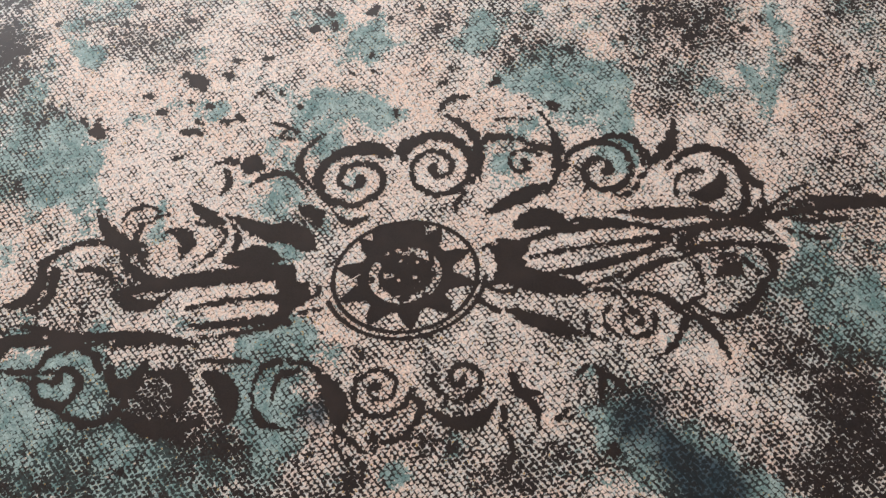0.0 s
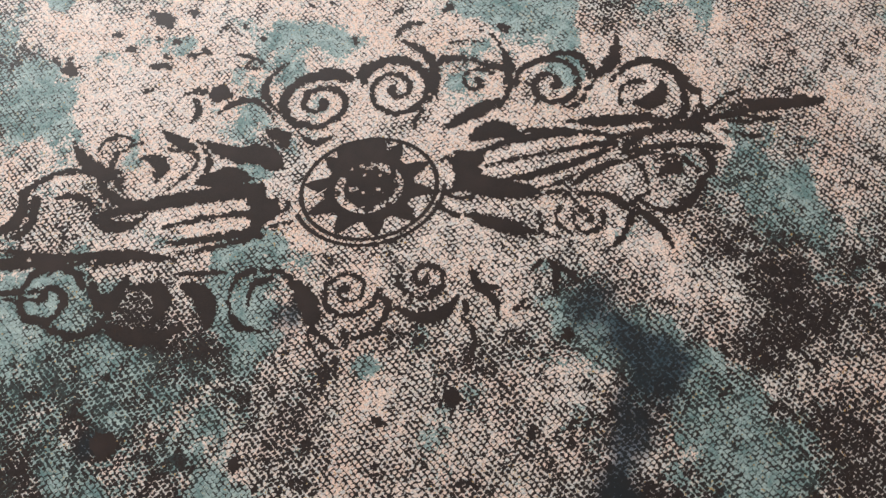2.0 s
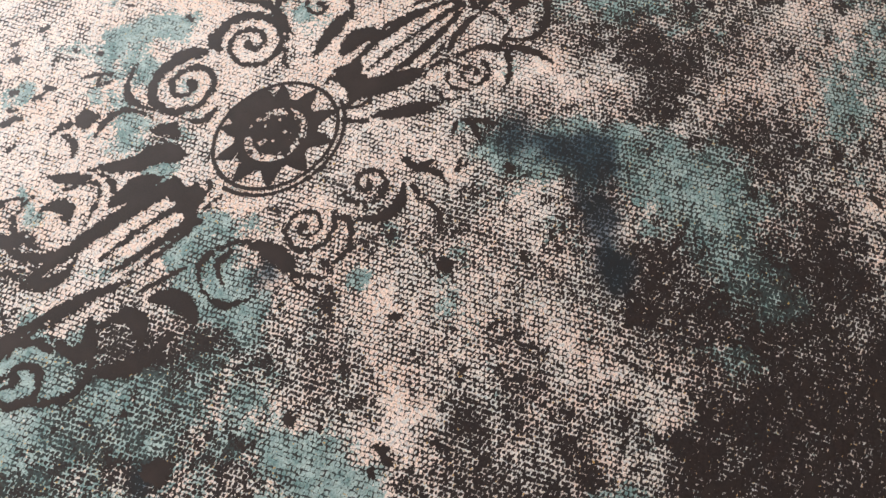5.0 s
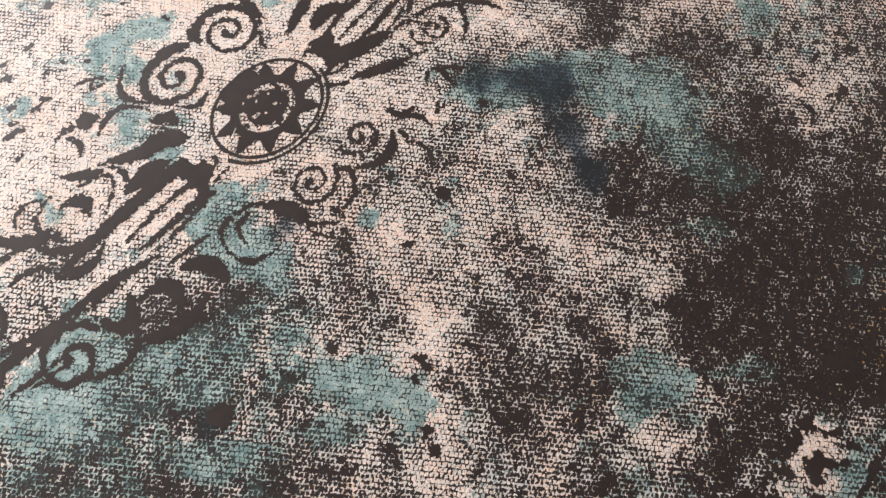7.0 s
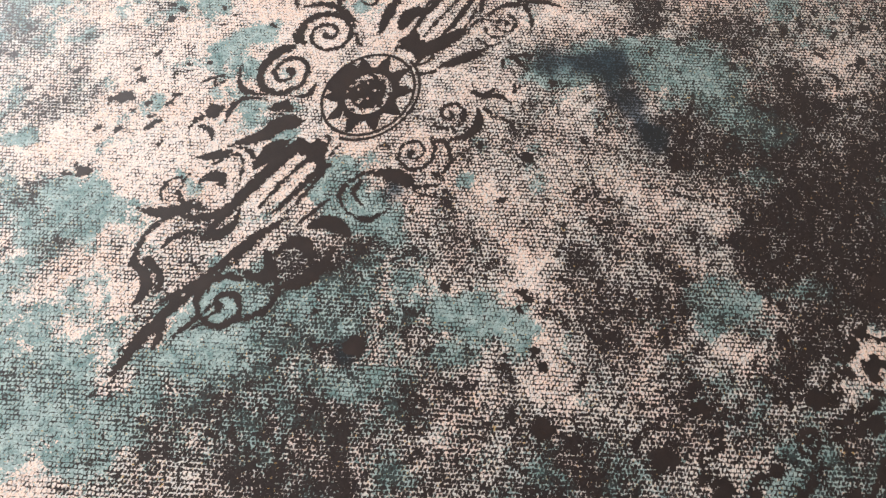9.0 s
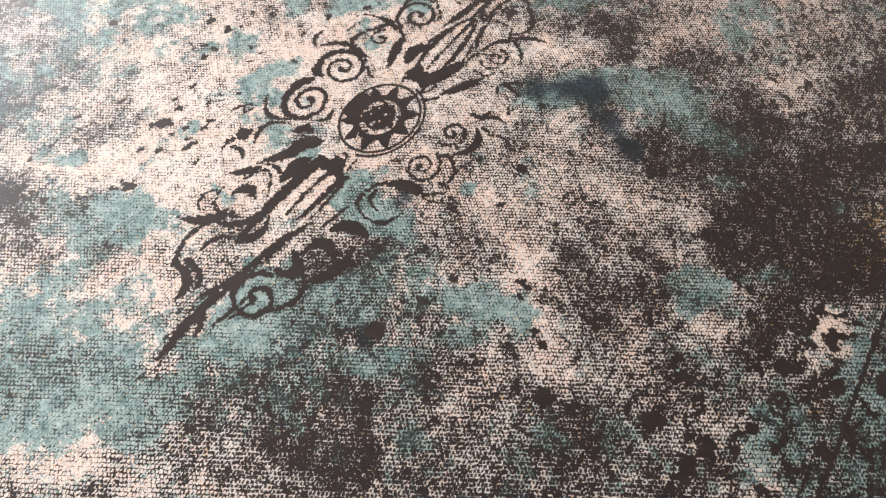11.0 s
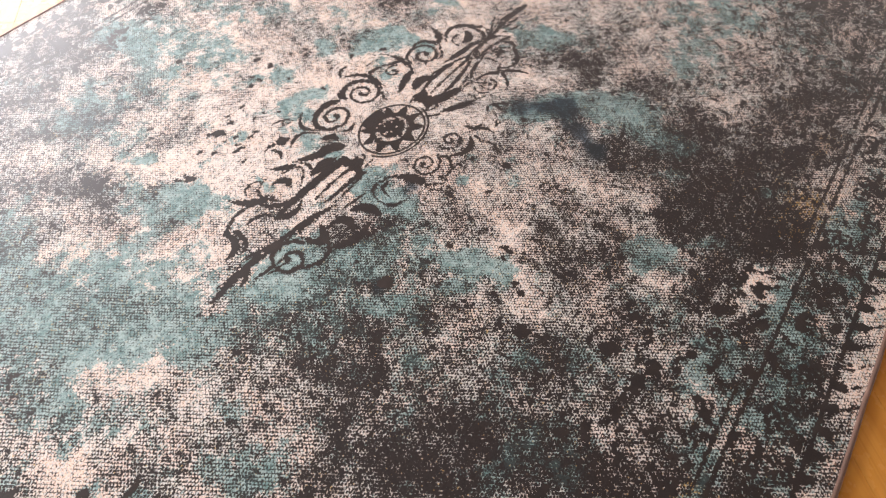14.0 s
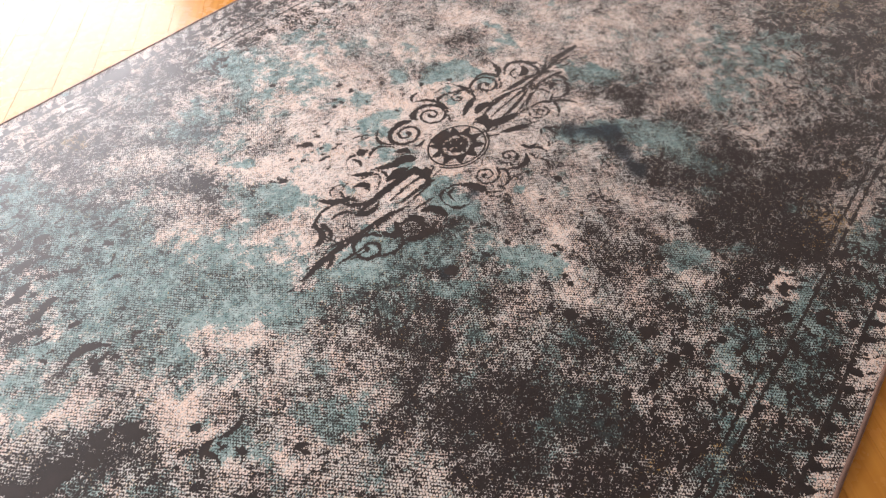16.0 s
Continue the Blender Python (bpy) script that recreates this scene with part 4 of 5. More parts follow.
teal(0.438, 0.097, 0.034, 0.022, 80, 0.4)
teal(-0.010, 0.328, 0.034, 0.022, 80, 0.5)
dark(0.196, 0.255, 0.04, 0.03, 80, 0.4)
dark(0.257, 0.177, 0.04, 0.03, 80, 0.3)
dark(0.352, 0.217, 0.04, 0.03, 80, 0.3)
dark(0.414, 0.256, 0.04, 0.03, 80, 0.4)
cream(0.073, -0.772, 0.036, 0.026, 130, 0.7)
cream(0.009, -0.768, 0.036, 0.026, 130, 0.5)
cream(0.050, -0.811, 0.036, 0.026, 130, 0.5)
cream(0.092, -0.535, 0.036, 0.026, 130, 0.5)
cream(0.027, -0.650, 0.036, 0.026, 130, 0.4)
cream(-0.061, -0.627, 0.036, 0.026, 130, 0.5)
teal(-0.190, -0.316, 0.034, 0.02, 120, 0.6)
teal(-0.190, -0.358, 0.034, 0.02, 120, 0.6)
teal(-0.258, -0.341, 0.034, 0.02, 120, 0.5)
teal(-0.337, -0.157, 0.034, 0.02, 120, 0.4)
teal(-0.428, -0.100, 0.034, 0.02, 120, 0.6)
teal(0.010, -0.585, 0.034, 0.02, 120, 0.6)
teal(0.089, -0.676, 0.034, 0.02, 120, 0.4)
teal(-0.171, -0.150, 0.034, 0.02, 120, 0.6)
teal(0.304, -0.307, 0.035, 0.025, 100, 0.5)
teal(0.326, -0.393, 0.035, 0.025, 100, 0.5)
teal(0.304, -0.476, 0.035, 0.025, 100, 0.5)
teal(0.280, -0.540, 0.035, 0.025, 100, 0.4)

# broad brightness trims; the near-right darks hold light falloff in the cover
dark(0.510, 0.093, 0.131, 0.113, 18, 0.08)
dark(-0.307, 0.032, 0.127, 0.098, 152, 0.08)
dark(0.194, -0.066, 0.118, 0.099, 175, 0.08)
dark(0.437, -0.113, 0.119, 0.096, 7, 0.08)
dark(-0.310, -0.159, 0.115, 0.084, 158, 0.21)
dark(-0.077, -0.202, 0.111, 0.084, 165, 0.13)
dark(0.152, -0.244, 0.109, 0.083, 174, 0.21)
dark(0.376, -0.286, 0.109, 0.081, 2, 0.29)
cream(0.102, -0.012, 0.138, 0.125, 119, 0.08)
cream(0.291, -0.232, 0.141, 0.125, 146, 0.13)
dark(0.483, -0.455, 0.148, 0.122, 157, 0.17)
cream(-0.066, -0.169, 0.126, 0.104, 124, 0.08)
dark(0.280, -0.576, 0.132, 0.103, 147, 0.13)
dark(-0.207, -0.302, 0.116, 0.088, 126, 0.08)
dark(-0.050, -0.488, 0.117, 0.088, 134, 0.17)
dark(0.109, -0.677, 0.120, 0.088, 142, 0.25)
cream(0.260, -0.190, 0.230, 0.196, 12, 0.08)
dark(0.499, -0.537, 0.251, 0.183, 176, 0.08)
dark(0.137, -0.663, 0.190, 0.145, 159, 0.08)
dark(-0.473, -0.244, 0.146, 0.118, 115, 0.13)
dark(-0.302, -0.498, 0.148, 0.119, 134, 0.13)
dark(-0.129, -0.755, 0.156, 0.114, 145, 0.13)
dark(0.720, -0.526, 0.454, 0.260, 10, 0.08)
dark(-0.720, 0.392, 0.290, 0.199, 78, 0.13)
dark(0.129, -0.736, 0.280, 0.196, 178, 0.13)
dark(-0.716, -0.259, 0.188, 0.162, 105, 0.08)
dark(-0.482, -0.566, 0.186, 0.162, 148, 0.13)

# broad brightness trims, mostly pale, easing the falloff painted into the cover above
cream(0.095, -0.031, 0.139, 0.128, 117, 0.07)
cream(0.280, -0.258, 0.143, 0.128, 149, 0.10)
cream(-0.080, -0.186, 0.126, 0.105, 123, 0.10)
cream(-0.375, -0.127, 0.116, 0.086, 116, 0.10)
dark(0.080, -0.700, 0.122, 0.088, 140, 0.07)
cream(-0.016, 0.063, 0.168, 0.158, 83, 0.07)
cream(0.185, -0.217, 0.171, 0.158, 167, 0.10)
cream(0.387, -0.500, 0.185, 0.148, 166, 0.10)
cream(-0.413, 0.130, 0.151, 0.120, 100, 0.07)
cream(-0.237, -0.116, 0.145, 0.126, 114, 0.07)
dark(-0.096, -0.708, 0.136, 0.099, 141, 0.07)
cream(0.351, -0.108, 0.368, 0.259, 26, 0.07)
cream(-0.373, -0.035, 0.234, 0.203, 67, 0.07)
cream(-0.108, -0.388, 0.231, 0.203, 10, 0.07)
cream(0.154, -0.738, 0.253, 0.183, 175, 0.07)
cream(-0.413, -0.574, 0.176, 0.151, 144, 0.07)
cream(-0.193, -0.865, 0.189, 0.139, 157, 0.07)

# the borders' own ground: pale along the far side and the near hem, dark and teal between the near guard lines
cream(-0.30, 0.91, 0.85, 0.07, 0, 0.5)
cream(0.10, -0.978, 0.85, 0.022, 0, 0.45)
cream(-0.10, -0.80, 0.5, 0.03, 0, 0.2)
teal(0.10, -0.895, 0.75, 0.045, 0, 0.27)
dark(0.0, -0.90, 0.7, 0.05, 0, 0.3)
teal(-0.02, -0.83, 0.10, 0.008, 0, 0.72)
teal(-0.36, -0.828, 0.08, 0.008, 0, 0.9)

rug = tagged(new("rug"), "distressed vintage-style rug in teal, cream and charcoal lying on oak parquet", "rug")
dye["cover"] = 0.52 + (dye["cover"] - 0.53) * 0.84
dye["cover"] = np.clip(dye["cover"], 0.20, 0.98)
dye["teal"] = np.clip(dye["teal"], 0.02, 0.94)
ny, nx = GX.shape
index = np.arange(nx * ny).reshape(ny, nx)
quads = np.stack([index[:-1, :-1], index[:-1, 1:], index[1:, 1:], index[1:, :-1]], -1).reshape(-1, 4)
field = mesh_object("field", np.stack([GX, GY, TOP + 0 * GX], -1).reshape(-1, 3).tolist(), quads.tolist(), weave, rug, "woven face in mottled cream, teal and charcoal")
for name, values in dye.items():
    field.data.attributes.new(name, "FLOAT", "POINT").data.foreach_set("value", values.reshape(-1).astype(np.float32))
part("backing", block((-HALF_X + 0.004, -HALF_Y + 0.004, 0.0), (HALF_X - 0.004, HALF_Y - 0.004, TOP - 0.003)), dark_yarn, rug)

# bound edge: a rounded tape along each side, with a row of stitches
def tape_side(length, name="binding"):
    rings, verts, faces = 40, [], []
    profile = [(0.004 - 0.0055 * math.cos(a), 0.0058 + 0.0058 * math.sin(a)) for a in [radians(-60 + 25 * i) for i in range(11)]]
    for i in range(rings + 1):
        s = -length / 2 + length * i / rings
        wob = 0.0008 * math.sin(i * 2.3)
        verts += [(s, -(d - 0.004) + wob, h) for d, h in profile]
    n = len(profile)
    for i in range(rings):
        faces += [(i * n + j, i * n + j + 1, (i + 1) * n + j + 1, (i + 1) * n + j) for j in range(n - 1)]
    return verts, faces


for angle, length, off in ((0, 2 * HALF_X, HALF_Y), (180, 2 * HALF_X, HALF_Y), (90, 2 * HALF_Y, HALF_X), (270, 2 * HALF_Y, HALF_X)):
    side = mesh_object("binding", *tape_side(length), tape, rug, "brown woven binding tape")
    side.matrix_basis = pose(0, 0, 0, 0, 0, angle) @ pose(0, off - 0.004, 0)
    for p in side.data.polygons:
        p.use_smooth = True
    verts, faces = [], []
    for i in range(int(length / 0.009)):
        s, b = -length / 2 + 0.009 * i, len(verts)
        verts += [(s, -0.0125, 0.0112), (s + 0.0035, -0.0125, 0.0112), (s + 0.0035, -0.0105, 0.0114), (s, -0.0105, 0.0114)]
        faces.append((b, b + 1, b + 2, b + 3))
    tagged(mesh_object("stitching", verts, faces, tape, side), kind="stuff")

# ---- the dark woven ornament, each figure in steps of the weave ----
CELL = 0.0016
TAKEN = np.zeros((2000, 1400), bool)  # cells already woven dark


def woven(name, inside, x0, y0, x1, y1, fray=0.0022, wear=0.0, label=""):
    """One figure: the cells of the weave for which inside(x, y), in metres below zero, holds."""
    i0, i1, j0, j1 = math.floor(x0 / CELL), math.ceil(x1 / CELL), math.floor(y0 / CELL), math.ceil(y1 / CELL)
    I, J = np.meshgrid(np.arange(i0, i1), np.arange(j0, j1))
    X, Y = (I + 0.5) * CELL, (J + 0.5) * CELL
    d = inside(X, Y) + (grain(X, Y, 0.0045, 9) - 0.5) * 2.2 * fray + (grain(X, Y, 0.0018, 10) - 0.5) * 1.2 * fray
    keep = d < 0
    if wear:
        keep &= grain(X, Y, 0.03, 11) * 0.6 + grain(X, Y, 0.006, 12) * 0.4 > wear
    keep &= ~TAKEN[I + 1000, J + 700]
    TAKEN[I[keep] + 1000, J[keep] + 700] = True
    if wear:
        LOOSE.append((I[keep], J[keep]))
        return None
    main = largest(keep)
    LOOSE.append((I[keep & ~main], J[keep & ~main]))
    return cells(name, I[main], J[main], label)


def largest(keep):
    """The biggest connected patch of a mask."""
    tag = np.where(keep, np.arange(1, keep.size + 1).reshape(keep.shape), 0)
    while True:
        wide = np.pad(tag, 1)
        most = np.where(keep, np.maximum.reduce([tag, wide[:-2, 1:-1], wide[2:, 1:-1], wide[1:-1, :-2], wide[1:-1, 2:]]), 0)
        if (most == tag).all():
            break
        tag = most
    if not keep.any():
        return keep
    names, counts = np.unique(tag[keep], return_counts=True)
    return tag == names[counts.argmax()]


def cells(name, I, J, label=""):
    if not len(I):
        return None
    i0, j0 = I.min(), J.min()
    keys, inverse = np.unique(np.concatenate([(I + a - i0) * 100000 + (J + b - j0) for a, b in ((0, 0), (1, 0), (1, 1), (0, 1))]), return_inverse=True)
    vx, vy = (keys // 100000 + i0) * CELL, (keys % 100000 + j0) * CELL
    return mesh_object(name, np.stack([vx, vy, TOP + 0.00025 + 0 * vx], -1).tolist(), inverse.reshape(4, -1).T.tolist(), dark_yarn, rug, label)


def band(px, py, pw):
    """Signed distance to a band along points with half widths."""
    def inside(X, Y):
        best = np.full(X.shape, 9.0)
        for a, b, w in zip(px, py, pw):
            np.minimum(best, np.hypot(X - a, Y - b) - w, out=best)
        return best
    return inside


def along(name, px, py, pw, **kw):
    m = pw.max() + 0.006
    return woven(name, band(px, py, pw), px.min() - m, py.min() - m, px.max() + m, py.max() + m, **kw)


def vine(name, x0, y0, x1, y1, bend, lean, w0, w1, w2, **kw):
    """A bent tapering stroke; bend and lean move its middle across and along, as parts of its length. Widths in mm."""
    dx, dy = x1 - x0, y1 - y0
    length = math.hypot(dx, dy)
    mx, my = (x0 + x1) / 2 + lean * dx - bend * dy, (y0 + y1) / 2 + lean * dy + bend * dx
    m = min(max(0.5 + lean, 0.25), 0.75)
    cx, cy = ((mx - (1 - m) ** 2 * x0 - m * m * x1) / (2 * m * (1 - m)), (my - (1 - m) ** 2 * y0 - m * m * y1) / (2 * m * (1 - m)))
    s = np.linspace(0, 1, max(8, int(length * (1 + abs(bend)) / 0.0025)))
    px, py = (1 - s) ** 2 * x0 + 2 * s * (1 - s) * cx + s * s * x1, (1 - s) ** 2 * y0 + 2 * s * (1 - s) * cy + s * s * y1
    if w1 > 17:
        w1 *= 1.18
    pw = np.where(s < m, w0 + (w1 - w0) * np.sin(s / m * math.pi / 2), w2 + (w1 - w2) * np.sin((1 - s) / (1 - m) * math.pi / 2)) * 0.00038
    return along(name, px, py, pw, **kw)


def scroll(x, y, r0, r1, start, turns, w0, w1, squash=1.0, **kw):
    """A spiral arm from radius r0 in to r1, ending in a round eye. Widths in mm."""
    s = np.linspace(0, 1, int(60 * abs(turns) * max(1, r0 / 0.03)))
    r, a = r0 * 1.06 + (r1 - r0 * 1.06) * s ** 1.15, radians(start) + s * turns * 2 * math.pi
    pw = (w0 + (w1 - w0) * np.minimum(1, s * 3)) * 0.00042
    pw[-8:] += 0.002
    return along("scroll", x + r * np.cos(a), y + r * squash * np.sin(a), pw, **kw)


def spot(x, y, rx, ry, turn):
    c, s = math.cos(radians(turn)), math.sin(radians(turn))
    rx, ry = max(rx * 0.82, 0.0042), max(ry * 0.82, 0.0042)

    def inside(X, Y):
        u, v = ((X - x) * c + (Y - y) * s) / rx, ((Y - y) * c - (X - x) * s) / ry
        ragged = (grain(X, Y, 0.016, 14) - 0.5) * 0.8 + (grain(X, Y, 0.007, 15) - 0.5) * 0.6
        return (np.hypot(u, v) - 1 + ragged) * min(rx, ry)
    m = max(rx, ry) * 1.5 + 0.006
    return woven("spot", inside, x - m, y - m, x + m, y + m, fray=0.003, wear=0.44 if rx > 0.04 else 0.0)


# the wheel at the rug's heart
def wheel(X, Y):
    u, v = X / 0.0875, (Y - 0.0045) / 0.069
    rho, turn = np.hypot(u, v), np.arctan2(v, u) / (2 * math.pi) * 10 + 0.556
    cell = np.abs(turn - np.floor(turn) - 0.5)
    notch = (rho > 0.63) & (rho < 0.9) & (cell < 0.43 * (rho - 0.52) / 0.36) & ((v < 0.55) | (np.abs(u) > 0.35))
    bead = (np.abs(rho - 0.41) < 0.06) & (grain(X, Y, 0.007, 13) > 0.45) | (rho < 0.28) & (grain(X, Y, 0.006, 23) > 0.81)
    rim = (rho < 0.965) | (rho > 1.005) & (rho < 1.07) & (v < -0.2)
    return np.where(notch | bead | ~rim, 0.004, -0.004)


woven("wheel", wheel, -0.098, -0.08, 0.098, 0.08, label="round charcoal wheel with pointed teeth")

scroll(-0.041, 0.132, 0.049, 0.004, 44, 1.9, 18, 10, 0.8)
vine("leaf", 0.004, 0.157, -0.050, 0.166, -0.18, -0.05, 10, 22, 9)
vine("leaf", -0.070, 0.199, -0.087, 0.124, -0.35, -0.02, 4, 14, 4)
vine("leaf", -0.110, 0.217, -0.101, 0.199, -0.63, -0.50, 3, 10, 4)
vine("leaf", -0.133, 0.227, -0.101, 0.204, 0.07, -0.17, 2, 7, 6)
vine("vine", -0.167, 0.146, -0.099, 0.123, 0.31, -0.10, 4, 11, 6)
scroll(0.056, 0.130, 0.045, 0.004, 129, -1.9, 18, 9, 0.95)
vine("leaf", 0.020, 0.150, 0.039, 0.169, 0.33, -0.11, 10, 19, 7)
vine("leaf", 0.069, 0.200, 0.111, 0.219, 0.22, 0.09, 4, 12, 3)
vine("leaf", 0.079, 0.198, 0.088, 0.100, 0.24, -0.18, 6, 16, 6)
vine("leaf", 0.088, 0.100, 0.068, 0.071, -0.05, -0.03, 5, 10, 5)
vine("leaf", 0.104, 0.104, 0.167, 0.146, 0.48, 0.01, 7, 16, 8)
vine("leaf", 0.163, 0.145, 0.175, 0.077, 0.44, -0.06, 8, 14, 11)
vine("leaf", 0.183, 0.087, 0.104, 0.064, 0.00, -0.11, 9, 22, 7)
scroll(0.157, 0.118, 0.020, 0.003, 22, 1.0, 8, 6, 1.0)
vine("leaf", 0.138, 0.163, 0.099, 0.120, -0.17, -0.01, 2, 10, 4)
vine("leaf", 0.137, 0.181, 0.173, 0.175, 0.09, 0.02, 3, 6, 2)
vine("leaf", 0.197, 0.163, 0.189, 0.104, 0.16, -0.06, 4, 17, 6)
vine("leaf", 0.179, 0.192, 0.200, 0.156, 0.13, -0.01, 2, 6, 4)
vine("leaf", 0.135, 0.041, 0.192, 0.034, 0.17, -0.00, 13, 29, 9)
scroll(0.247, 0.094, 0.042, 0.005, 167, -1.6, 10, 10, 0.9)
vine("leaf", 0.253, 0.132, 0.297, 0.092, 0.35, 0.00, 8, 14, 11)
vine("leaf", 0.215, 0.104, 0.216, 0.066, 0.30, 0.08, 5, 13, 3)
vine("leaf", 0.248, 0.061, 0.290, 0.079, -0.20, -0.20, 3, 9, 8)
vine("leaf", 0.346, 0.144, 0.303, 0.091, 0.13, 0.05, 3, 21, 10)
vine("leaf", 0.294, 0.119, 0.293, 0.078, 0.23, -0.09, 4, 10, 7)
vine("leaf", 0.322, 0.081, 0.409, 0.064, 0.32, 0.03, 7, 16, 18)
vine("leaf", 0.402, 0.067, 0.426, 0.037, -0.08, 0.05, 16, 16, 2)
vine("leaf", 0.403, 0.058, 0.344, 0.022, 0.36, -0.20, 12, 14, 17)
vine("vine", 0.351, 0.023, 0.253, 0.038, 0.03, 0.02, 17, 18, 5)
vine("leaf", 0.341, 0.044, 0.381, 0.065, -0.25, 0.05, 11, 26, 9)
vine("vine", 0.322, 0.044, 0.362, 0.070, 0.27, -0.24, 7, 8, 7)
vine("vine", 0.293, 0.006, 0.471, 0.004, -0.01, -0.06, 9, 14, 12)
vine("vine", 0.471, 0.004, 0.560, -0.003, 0.02, -0.07, 14, 17, 15)
vine("leaf", 0.421, 0.033, 0.423, 0.000, -0.17, 0.01, 2, 9, 10)
vine("leaf", 0.468, 0.021, 0.502, -0.000, -0.08, -0.09, 3, 15, 8)
vine("leaf", 0.463, 0.002, 0.506, -0.014, -0.13, 0.11, 9, 13, 2)
vine("leaf", 0.531, 0.010, 0.556, -0.004, -0.03, -0.05, 3, 13, 5)
vine("leaf", 0.377, 0.002, 0.416, -0.019, 0.10, 0.05, 8, 15, 2)
vine("leaf", 0.304, -0.017, 0.348, 0.003, 0.07, -0.11, 9, 17, 8)
vine("vine", 0.304, -0.018, 0.422, -0.037, 0.05, -0.00, 10, 11, 14)
vine("leaf", 0.394, -0.027, 0.388, -0.075, 0.24, -0.10, 9, 16, 7)
vine("leaf", 0.340, -0.037, 0.385, -0.065, 0.29, 0.07, 6, 8, 5)
vine("leaf", 0.342, -0.055, 0.369, -0.059, 0.30, 0.08, 6, 19, 7)
vine("vine", 0.386, -0.071, 0.304, -0.081, 0.29, -0.13, 13, 14, 6)
vine("leaf", 0.303, -0.030, 0.349, -0.027, 0.11, 0.03, 6, 11, 6)
vine("vine", 0.231, -0.048, 0.313, -0.028, 0.08, 0.00, 5, 13, 9)
vine("leaf", 0.313, -0.028, 0.319, -0.073, 0.17, -0.05, 6, 9, 3)
vine("leaf", 0.288, -0.083, 0.322, -0.073, -0.04, -0.02, 7, 12, 4)
vine("vine", 0.151, 0.024, 0.292, 0.013, 0.06, -0.01, 7, 16, 8)
vine("vine", 0.143, 0.002, 0.298, -0.002, 0.02, 0.01, 6, 8, 17)
vine("vine", 0.138, -0.020, 0.296, -0.008, -0.04, -0.01, 9, 13, 8)
vine("vine", 0.173, -0.040, 0.244, -0.033, -0.05, 0.03, 8, 6, 4)
vine("vine", 0.190, 0.036, 0.292, 0.011, 0.04, -0.01, 7, 12, 9)
vine("leaf", 0.109, 0.025, 0.144, 0.022, -0.23, -0.07, 6, 26, 9)
vine("leaf", 0.106, -0.009, 0.191, -0.043, -0.03, 0.03, 13, 32, 14)
vine("leaf", 0.104, -0.052, 0.182, -0.094, -0.03, -0.02, 6, 21, 5)
vine("leaf", 0.188, -0.053, 0.235, -0.071, 0.24, -0.16, 3, 7, 6)
scroll(0.239, -0.089, 0.020, 0.004, 9, -1.15, 7, 6, 1.0)
vine("leaf", 0.217, -0.068, 0.217, -0.103, -0.27, 0.18, 2, 7, 8)
vine("leaf", 0.195, -0.077, 0.201, -0.103, -0.46, -0.07, 2, 8, 5)
vine("vine", 0.241, -0.059, 0.294, -0.094, 0.15, 0.10, 7, 13, 10)
vine("leaf", 0.295, -0.091, 0.251, -0.133, 0.11, -0.01, 7, 11, 2)
vine("leaf", 0.299, -0.088, 0.327, -0.145, 0.07, 0.05, 5, 15, 2)
vine("leaf", 0.102, 0.019, 0.094, -0.020, 0.55, 0.00, 10, 36, 10)
vine("vine", 0.092, 0.021, 0.140, 0.019, 0.14, -0.01, 5, 7, 5)
vine("vine", 0.085, -0.019, 0.135, -0.021, -0.25, -0.10, 5, 8, 6)
vine("vine", 0.076, -0.034, 0.106, -0.055, -0.13, 0.02, 6, 7, 6)
scroll(0.042, -0.119, 0.028, 0.004, 166, 1.35, 7, 8, 0.9)
vine("leaf", 0.004, -0.145, 0.079, -0.143, -0.29, 0.00, 6, 18, 5)
vine("leaf", 0.079, -0.143, 0.069, -0.183, 0.16, 0.06, 3, 8, 2)
scroll(-0.046, -0.116, 0.032, 0.004, -11, -1.7, 8, 7, 0.9)
vine("leaf", -0.086, -0.103, -0.066, -0.177, -0.23, 0.06, 4, 9, 5)
vine("leaf", -0.064, -0.163, -0.012, -0.154, -0.23, 0.01, 5, 9, 12)
vine("leaf", -0.012, -0.154, -0.012, -0.128, -0.30, 0.12, 9, 15, 4)
vine("vine", -0.064, -0.163, 0.011, -0.178, 0.02, 0.04, 3, 5, 2)
vine("leaf", -0.098, -0.148, -0.081, -0.191, -0.11, 0.01, 3, 7, 2)
vine("leaf", 0.096, -0.119, 0.128, -0.146, -0.30, 0.00, 5, 13, 2)
vine("leaf", 0.092, -0.145, 0.111, -0.183, 0.26, -0.05, 5, 13, 6)
vine("leaf", 0.127, -0.177, 0.153, -0.176, 0.03, 0.06, 2, 5, 2)
vine("leaf", 0.153, -0.141, 0.181, -0.124, -0.03, 0.10, 2, 8, 3)
vine("leaf", 0.182, -0.125, 0.179, -0.163, 0.19, -0.02, 4, 16, 4)
vine("leaf", 0.190, -0.135, 0.212, -0.160, 0.04, 0.03, 5, 13, 5)
vine("leaf", 0.079, -0.178, 0.068, -0.222, 0.16, -0.01, 3, 9, 3)
vine("leaf", -0.346, 0.148, -0.290, 0.081, -0.14, 0.02, 3, 18, 10)
vine("leaf", -0.319, 0.126, -0.272, 0.132, 0.27, -0.11, 2, 9, 3)
vine("vine", -0.293, 0.068, -0.262, 0.127, 0.39, -0.08, 8, 11, 4)
vine("vine", -0.457, 0.046, -0.410, 0.089, -0.29, 0.06, 4, 19, 16)
vine("vine", -0.410, 0.089, -0.319, 0.094, 0.17, -0.10, 15, 10, 10)
